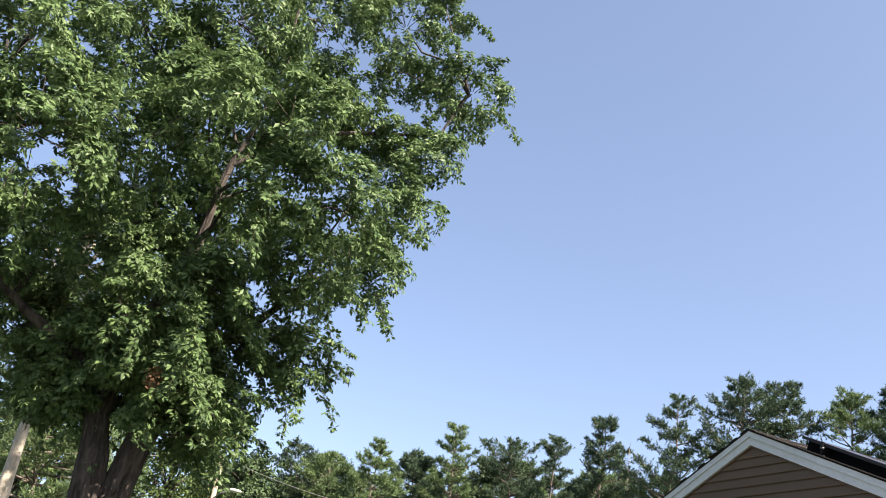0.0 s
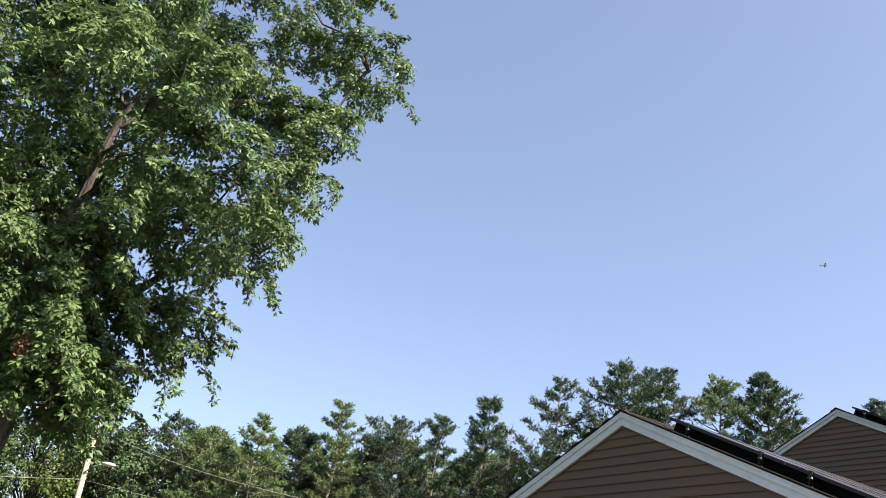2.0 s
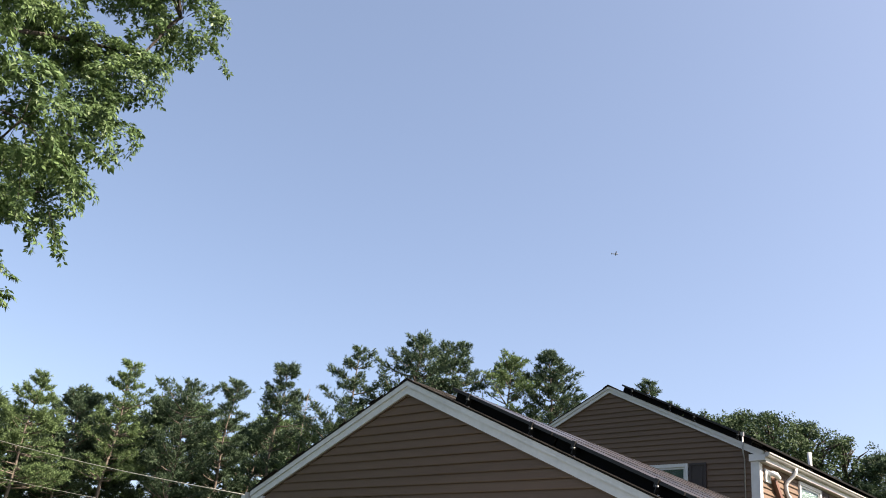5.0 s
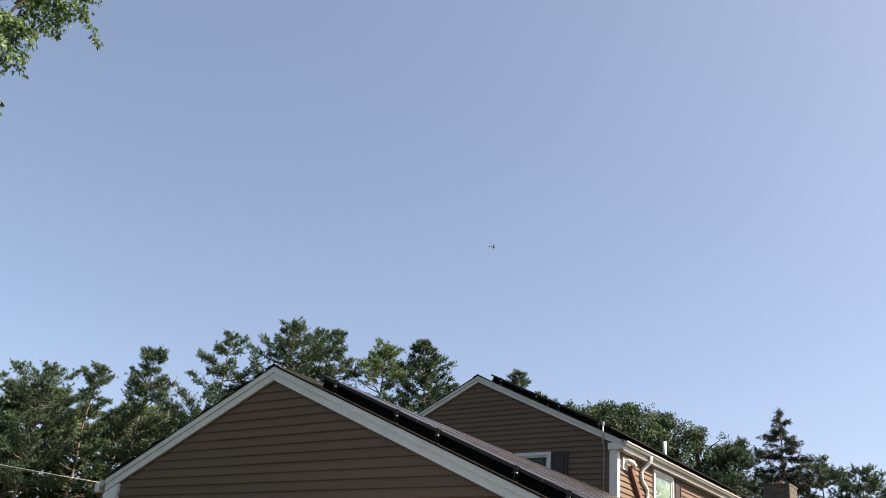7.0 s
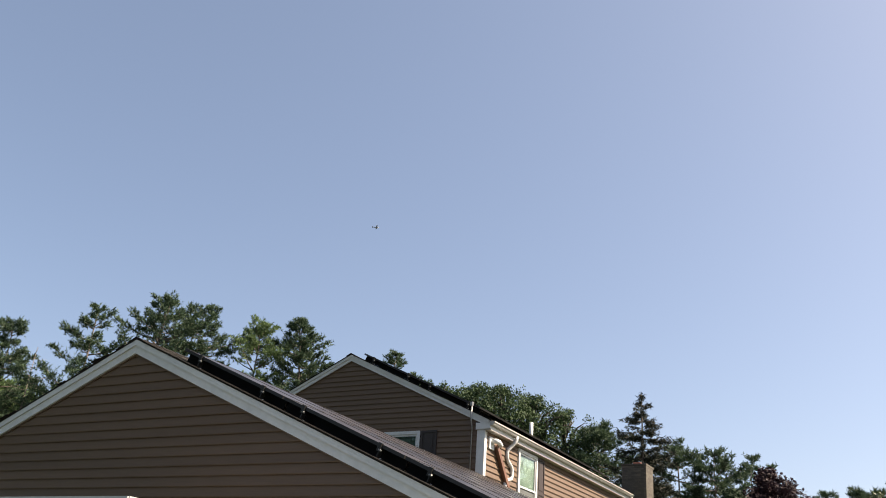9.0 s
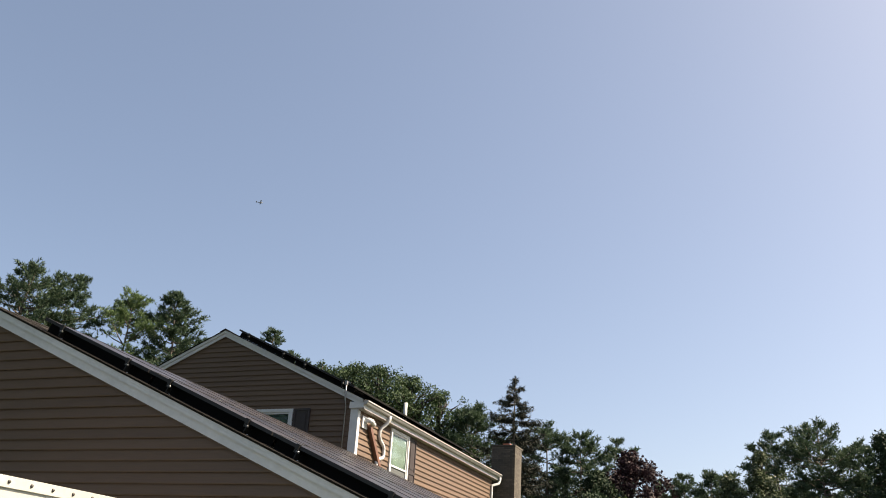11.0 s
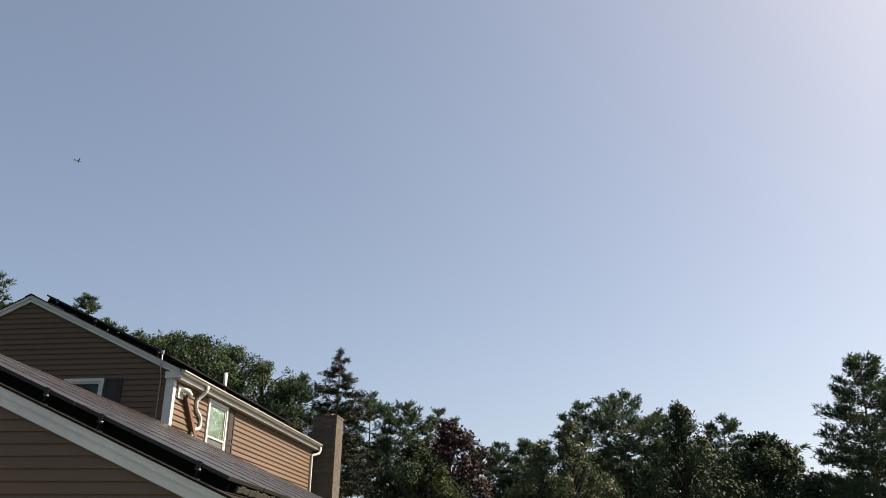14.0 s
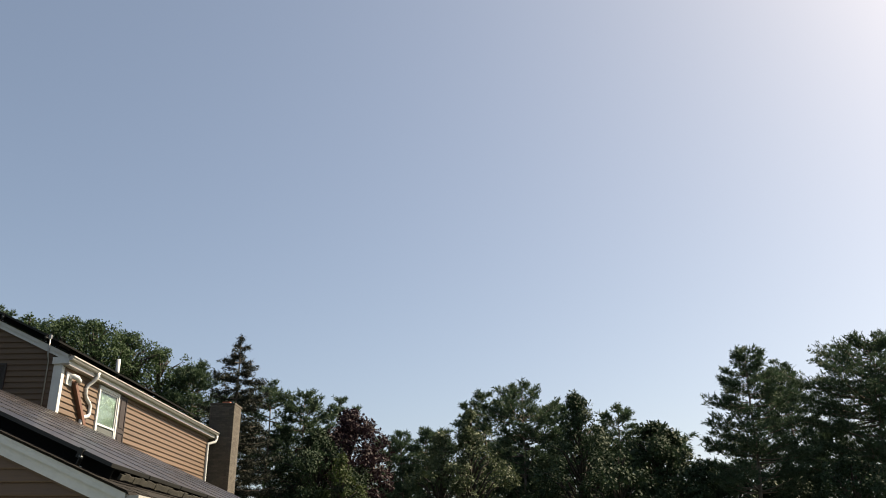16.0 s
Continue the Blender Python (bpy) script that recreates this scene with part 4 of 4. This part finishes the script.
# the bare dead tree in the wood
dead = empty("dead_tree", pose(10.1, 57.2, 0), "bare dead pale tree among the pines", "tree")
rng = np.random.default_rng(9)
bm = bmesh.new()
tube(bm, [(0, 0, 0), (0.1, 0, 8), (0.2, 0, 15.8)], [0.12, 0.07, 0.012], 7)
for k in range(40):
    h, a, l = rng.uniform(9, 15.2), rng.uniform(0, 6.28), rng.uniform(0.5, 1.5)
    limb(bm, [np.array([0.1, 0, h]), np.array([0.1 + math.cos(a) * l * 0.5, math.sin(a) * l * 0.5, h + 0.1]), np.array([0.1 + math.cos(a) * l, math.sin(a) * l, h + 0.35])], 0.02, 0.006, 5)
part("trunk", bm, DEAD, dead)
pine(10.9, 58.4, 13.4, 1.3, 171, PINE_LIGHT, "thin pale pine beside the dead tree", 0.4, 0.9, ragged=0.75)

# ---------------------------------------------------------------- the large maple
# lumps of its crown: centre and radius
CROWN_LOW = [
    (-10.6, 16.9, 10.9, 1.8), (-9.5, 18.7, 12.3, 1.7), (-8.6, 22.4, 15.4, 1.7), (-6.4, 24.2, 17.4, 1.5), (-2.8, 25.8, 16.5, 1.2), (-3.9, 20.1, 11.5, 1.36), (-3.2, 24.8, 14.2, 1.1), (-6.0, 19.5, 11.6, 1.44),
    (-11.9, 21.8, 10.3, 2.0), (-10.2, 24.0, 12.1, 1.7), (-4.93, 22.3, 10.7, 1.2), (-3.8, 24.7, 11.7, 1.0), (-6.83, 21.84, 10.45, 1.05), (-8.4, 22.8, 9.6, 1.21), (-11.1, 23.5, 8.8, 1.7), (-12.5, 22.8, 7.9, 1.6),
    (-4.9, 23.3, 8.8, 0.5), (-9.0, 24.9, 8.1, 1.54), (-7.0, 24.0, 7.1, 0.8), (-11.1, 22.4, 6.6, 0.8),
    # two lumps added towards the sun to shade the crown's lower left
    (-7.3, 18.0, 12.9, 1.4), (-5.4, 18.4, 13.0, 1.2),
]
CROWN_SKIRT = [
    (-8.7, 20.9, 7.3, 0.7), (-7.8, 21.6, 6.9, 0.6), (-7.0, 22.2, 6.9, 0.7), (-6.5, 23.2, 6.2, 0.5), (-6.9, 22.9, 5.8, 0.4), (-7.2, 20.4, 7.7, 0.72),
    (-8.8, 23.1, 6.8, 0.99), (-7.7, 24.1, 7.8, 0.94), (-7.7, 24.6, 6.4, 0.77), (-6.3, 22.7, 8.7, 0.6), (-9.6, 22.2, 7.9, 0.94), (-7.6, 23.0, 5.9, 0.45),
    (-5.5, 23.4, 8.1, 0.25), (-5.1, 23.6, 8.8, 0.4), (-5.1, 23.6, 7.6, 0.25), (-4.6, 23.7, 8.1, 0.35), (-6.2, 23.2, 8.4, 0.35), (-9.7, 23.8, 13.2, 1.2), (-9.6, 23.6, 11.2, 1.2), (-8.0, 24.4, 13.3, 1.2), (-10.2, 21.8, 6.3, 0.6), (-10.4, 22.6, 5.9, 0.7), (-6.9, 20.6, 9.2, 1.05), (-8.2, 20.3, 8.6, 1.1), (-7.3, 20.8, 7.0, 0.55), (-6.6, 21.2, 6.4, 0.45), (-11.0, 22.0, 7.2, 0.75), (-8.35, 21.6, 6.0, 0.4), (-10.0, 21.3, 7.6, 0.7),
    (-5.17, 25.50, 17.55, 0.70), (-3.89, 25.73, 17.42, 0.60), (-4.32, 25.66, 16.63, 0.50),
]
CROWN_HIGH = [
    (-11.8, 17.4, 13.9, 1.8), (-10.9, 20.2, 16.9, 2.1), (-8.6, 21.3, 18.0, 2.0), (-6.6, 24.1, 20.1, 2.0), (-4.2, 25.7, 21.9, 1.7), (-1.5, 26.0, 19.6, 1.3), (-3.0, 26.8, 23.9, 1.0), (-4.1, 26.7, 20.7, 0.9),
    (-11.6, 21.0, 21.6, 2.9), (-6.6, 24.1, 24.7, 2.2), (-13.3, 17.5, 17.8, 2.3), (-10.2, 21.8, 26.6, 3.0), (-14.3, 18.0, 11.7, 2.1), (-15.9, 21.9, 9.5, 2.4), (-3.8, 25.7, 25.0, 1.2),
]
maple = empty("maple_tree", pose(-9.0, 22.3, 0), "large leafy silver maple with a forked rough trunk", "tree")
BASE = np.array([-9.0, 22.3, 0])
stems = [
    [(-9.15, 22.2, 0), (-9.08, 22.22, 3.0), (-9.31, 22.12, 4.96), (-9.5, 22.01, 5.91), (-9.26, 22.14, 7.2), (-8.2, 21.85, 10.6), (-7.7, 21.8, 13.35), (-7.3, 21.75, 14.9), (-6.9, 21.9, 17.5), (-7.4, 22.4, 23)],
    [(-8.85, 22.4, 0), (-8.75, 22.4, 3.2), (-8.43, 22.47, 5.31), (-8.02, 22.62, 6.9), (-7.34, 22.85, 8.17), (-6.48, 23.11, 8.96), (-5.64, 23.84, 10.48)],
    [(-7.7, 21.8, 13.35), (-6.9, 23.0, 15.2), (-4.95, 25.02, 16.9), (-2.34, 25.89, 17.7), (-1.59, 25.95, 19.5)],
    [(-9.4, 22.1, 6.6), (-10.9, 21.6, 7.6), (-11.9, 21.3, 8.2), (-12.8, 20.4, 9.0), (-12.8, 18.8, 10.8), (-12.6, 17.6, 14)],
    [(-9.26, 22.14, 7.2), (-10.3, 22.6, 10.5), (-10.9, 22.6, 14.5), (-11.2, 22.0, 20)],
]
girth = [(0.54, 0.03), (0.46, 0.06), (0.1, 0.03), (0.2, 0.03), (0.13, 0.03)]
bm = bmesh.new()
spine = []


def furrow(bm, first, line, sides):
    """Plates and furrows of old bark, running up the stem."""
    noise = np.random.default_rng(5)
    deep = noise.random(sides)
    bm.verts.ensure_lookup_table()
    for i, q in enumerate(line):
        deep = np.where(noise.random(sides) < 0.3, noise.random(sides), deep)
        for k in range(sides):
            v = bm.verts[first + i * sides + k]
            away = v.co - Vector(q)
            swell = 1 + 0.05 * math.sin(3 * 6.283 * k / sides + q[2] * 0.5)
            v.co = Vector(q) + away * (swell - 0.2 * (deep[k] < 0.36) + 0.12 * deep[k])


for pts, (r0, r1) in zip(stems, girth):
    fine = []
    cuts = 12 if r0 > 0.3 else 4
    for a, b in zip(pts, pts[1:]):
        for k in range(cuts):
            q = np.array(a) + (np.array(b) - np.array(a)) * k / cuts
            fine.append(q - BASE + 0.05 * np.sin(q[2] * np.array([1.3, 1.9, 0])))
    fine.append(np.array(pts[-1]) - BASE)
    first = len(bm.verts)
    limb(bm, fine, r0, r1, 56 if r0 > 0.3 else 12, 2.0 if r1 < 0.05 and r0 > 0.4 else 1.0)
    if r0 > 0.3:
        furrow(bm, first, fine, 56)
    spine += fine[2:]
spine = np.array(spine)
rng = np.random.default_rng(77)


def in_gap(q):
    """No boughs between the leader and the camera at these heights, fitted to its view."""
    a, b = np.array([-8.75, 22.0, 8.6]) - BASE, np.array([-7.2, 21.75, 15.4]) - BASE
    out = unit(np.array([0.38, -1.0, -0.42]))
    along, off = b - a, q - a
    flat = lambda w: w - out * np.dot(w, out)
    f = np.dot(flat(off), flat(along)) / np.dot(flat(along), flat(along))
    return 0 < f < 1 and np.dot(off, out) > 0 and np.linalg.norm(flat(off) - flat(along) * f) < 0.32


twigs, leaves_at, leaves_aim, leaves_face = bm, [], [], []
for cx, cy, cz, r in CROWN_LOW + CROWN_SKIRT + CROWN_HIGH:
    c = np.array([cx, cy, cz]) - BASE
    near = spine[np.argmin(np.linalg.norm(spine - c + [0, 0, 1.0], axis=1))]
    limb(twigs, [near, (near * 2 + c) / 3 + rng.normal(0, 0.15, 3) + [0, 0, 0.15], (near + c * 2) / 3 + rng.normal(0, 0.12, 3) + [0, 0, 0.12], c], 0.06, 0.02, 6)
    pads = int((12.5 if cz < 20 else 7.5) * r ** 2) + 4
    way = unit(rng.normal(size=(pads, 3)) * [1, 1, 0.9])
    hub = c + way * (r * rng.uniform(0.35, 1.08, pads) ** 0.6)[:, None]
    fat = np.minimum(rng.uniform(0.3, 0.62, pads), 0.75 * r)
    for k in range(pads):
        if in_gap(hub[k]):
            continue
        if k % 3 == 0:
            limb(twigs, [c + way[k] * 0.1, (c + hub[k]) / 2 + [0, 0, 0.14], hub[k]], 0.014, 0.005, 4)
        n = int(70 * fat[k] ** 1.6) + 4
        lift = unit(rng.normal(size=(n, 3)) + way[k] * 0.75 + [0, 0, 0.35])
        knot = hub[k] + lift * (fat[k] * rng.uniform(0.25, 1.0, n) ** 0.5)[:, None] * [1.1, 1.1, 0.7]
        knot[:, 2] -= 0.35 * np.linalg.norm((knot - hub[k])[:, :2], axis=1) ** 2 / fat[k]
        axis = unit(lift * 0.8 + way[k] * 0.35 + [0, 0, 0.45] + rng.normal(0, 0.2, (n, 3)))
        m = 7
        ring = unit(rng.normal(size=(n, m, 3)))
        ring = unit(ring - axis[:, None, :] * (np.sum(ring * axis[:, None, :], axis=2, keepdims=True) - 0.15))
        leaves_at.append((knot[:, None, :] + ring * 0.05 + rng.normal(0, 0.03, (n, m, 3))).reshape(-1, 3))
        leaves_aim.append(ring.reshape(-1, 3))
        leaves_face.append(np.repeat(axis, m, 0))
    # leafy sprays that stand out beyond the bough and hang at their ends
    for k in range(int(4.5 * r) + 3):
        go = unit(rng.normal(size=3) * [1, 1, 0.7] + [0.15, 0, -0.15])
        start, l = c + go * r * 0.75, rng.uniform(0.55, 1.0) + 0.25 * r
        n = int(l * 11)
        f = np.linspace(0.1, 1.0, n)
        line = start + go * (l * f)[:, None] - np.array([0, 0, 1.0]) * (0.45 * l * f ** 2)[:, None]
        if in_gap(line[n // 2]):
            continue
        limb(twigs, [start, line[n // 3], line[2 * n // 3], line[-1]], 0.012, 0.004, 4)
        knot = np.repeat(line, 2, 0) + rng.normal(size=(2 * n, 3)) * [0.1, 0.1, 0.07] * np.repeat(1.35 - 0.9 * f, 2)[:, None]
        axis = unit(np.array([0, 0, 0.9]) + go * 0.4 + rng.normal(0, 0.25, (2 * n, 3)))
        m = 6
        ring = unit(rng.normal(size=(2 * n, m, 3)) + go * 0.4)
        ring = unit(ring - axis[:, None, :] * np.sum(ring * axis[:, None, :], axis=2, keepdims=True))
        leaves_at.append((knot[:, None, :] + ring * 0.04).reshape(-1, 3))
        leaves_aim.append(ring.reshape(-1, 3))
        leaves_face.append(np.repeat(axis, m, 0))
leaves_at = np.concatenate(leaves_at)
part("trunk", bm, BARK, maple)
leaves_aim, leaves_face = np.concatenate(leaves_aim), np.concatenate(leaves_face)
plain = rng.random(len(leaves_at)) < 0.62         # leaves that show a single point
crown = []
for pick, lobed in ((plain, False), (~plain, True)):
    v, c = leaf_blades(rng, leaves_at[pick], rng.uniform(0.13, 0.22, pick.sum()), 0.5, lobed, leaves_aim[pick], leaves_face[pick], 0.23)
    crown.append((v, c))
lone = crown[0][1]
tri = np.concatenate([lone[:, [0, 1, 2]], lone[:, [0, 2, 3]]] + [crown[1][1][:, k] + len(crown[0][0]) for k in ([0, 1, 2], [0, 2, 3], [0, 3, 4], [0, 4, 5])])
dry_at = np.array([-7.5, 19.9, 6.5]) - BASE + rng.normal(size=(110, 3)) * [0.09, 0.09, 0.16]
v, c = leaf_blades(rng, dry_at, rng.uniform(0.07, 0.13, 110), 0.6)
dry = tagged(new("dry_leaves", raw_mesh("dry_leaves", v, c, DRY_LEAF)), "bunch of dry brown leaves")
dry.parent = maple
limb_to = new("dry_twig", mesh_of(tube(bmesh.new(), [(1.5, -2.4, 6.75), (1.3, -1.4, 7.1), (0.6, -0.1, 7.0)], [0.006, 0.012, 0.02], 5), "dry_twig", BARK))
limb_to.parent = maple
ob = new("crown", raw_mesh("crown", np.concatenate([crown[0][0], crown[1][0]]), tri, MAPLE_LEAF))
ob.parent = maple

pine(-19.5, 41.0, 12.6, 3.2, 172, PINE_LIGHT, "light-green pine behind the maple", 0.3, 1.5, 0.35, 0.9)
# the pale trunk behind the maple
broadleaf(-15.9, 31.2, 16, 2.6, 350, LIME_LEAF, "pale-barked tree behind the maple", 0.2, 30, 0.9, 0.66, bark=PALE_BARK)

# ---------------------------------------------------------------- the small aeroplane high over the wood
plane = empty("aeroplane", pose(545.1, 955.7, 499.8, 4, -6, -115), "small dark single-engined aeroplane in the sky", "aeroplane")
GREY = surface("grey_aircraft_paint", (0.2, 0.21, 0.23), (0.15, 0.155, 0.17), 0.4, grain=2, bump=0.02)
bm = tube(bmesh.new(), [(0, 4.2, 0), (0, 3.6, 0.05), (0, 1.5, 0.1), (0, -1.5, 0.2), (0, -5.0, 0.35)], [0.2, 0.6, 0.8, 0.6, 0.15], 12)
part("fuselage", bm, GREY, plane)
for s in (-1, 1):
    bm = box(bmesh.new(), 0, s * 5.5, 0.2, 1.7, 0.7, 0.85, bevel=0.05)
    part("wing", bm, GREY, plane)
    part("tailplane", box(bmesh.new(), 0, s * 1.8, -5.1, -4.2, 0.38, 0.46), GREY, plane)
part("fin", prism(bmesh.new(), [(-0.06, 0.4), (0.06, 0.4), (0.05, 1.9), (-0.05, 1.9)], -5.1, -4.2), GREY, plane)
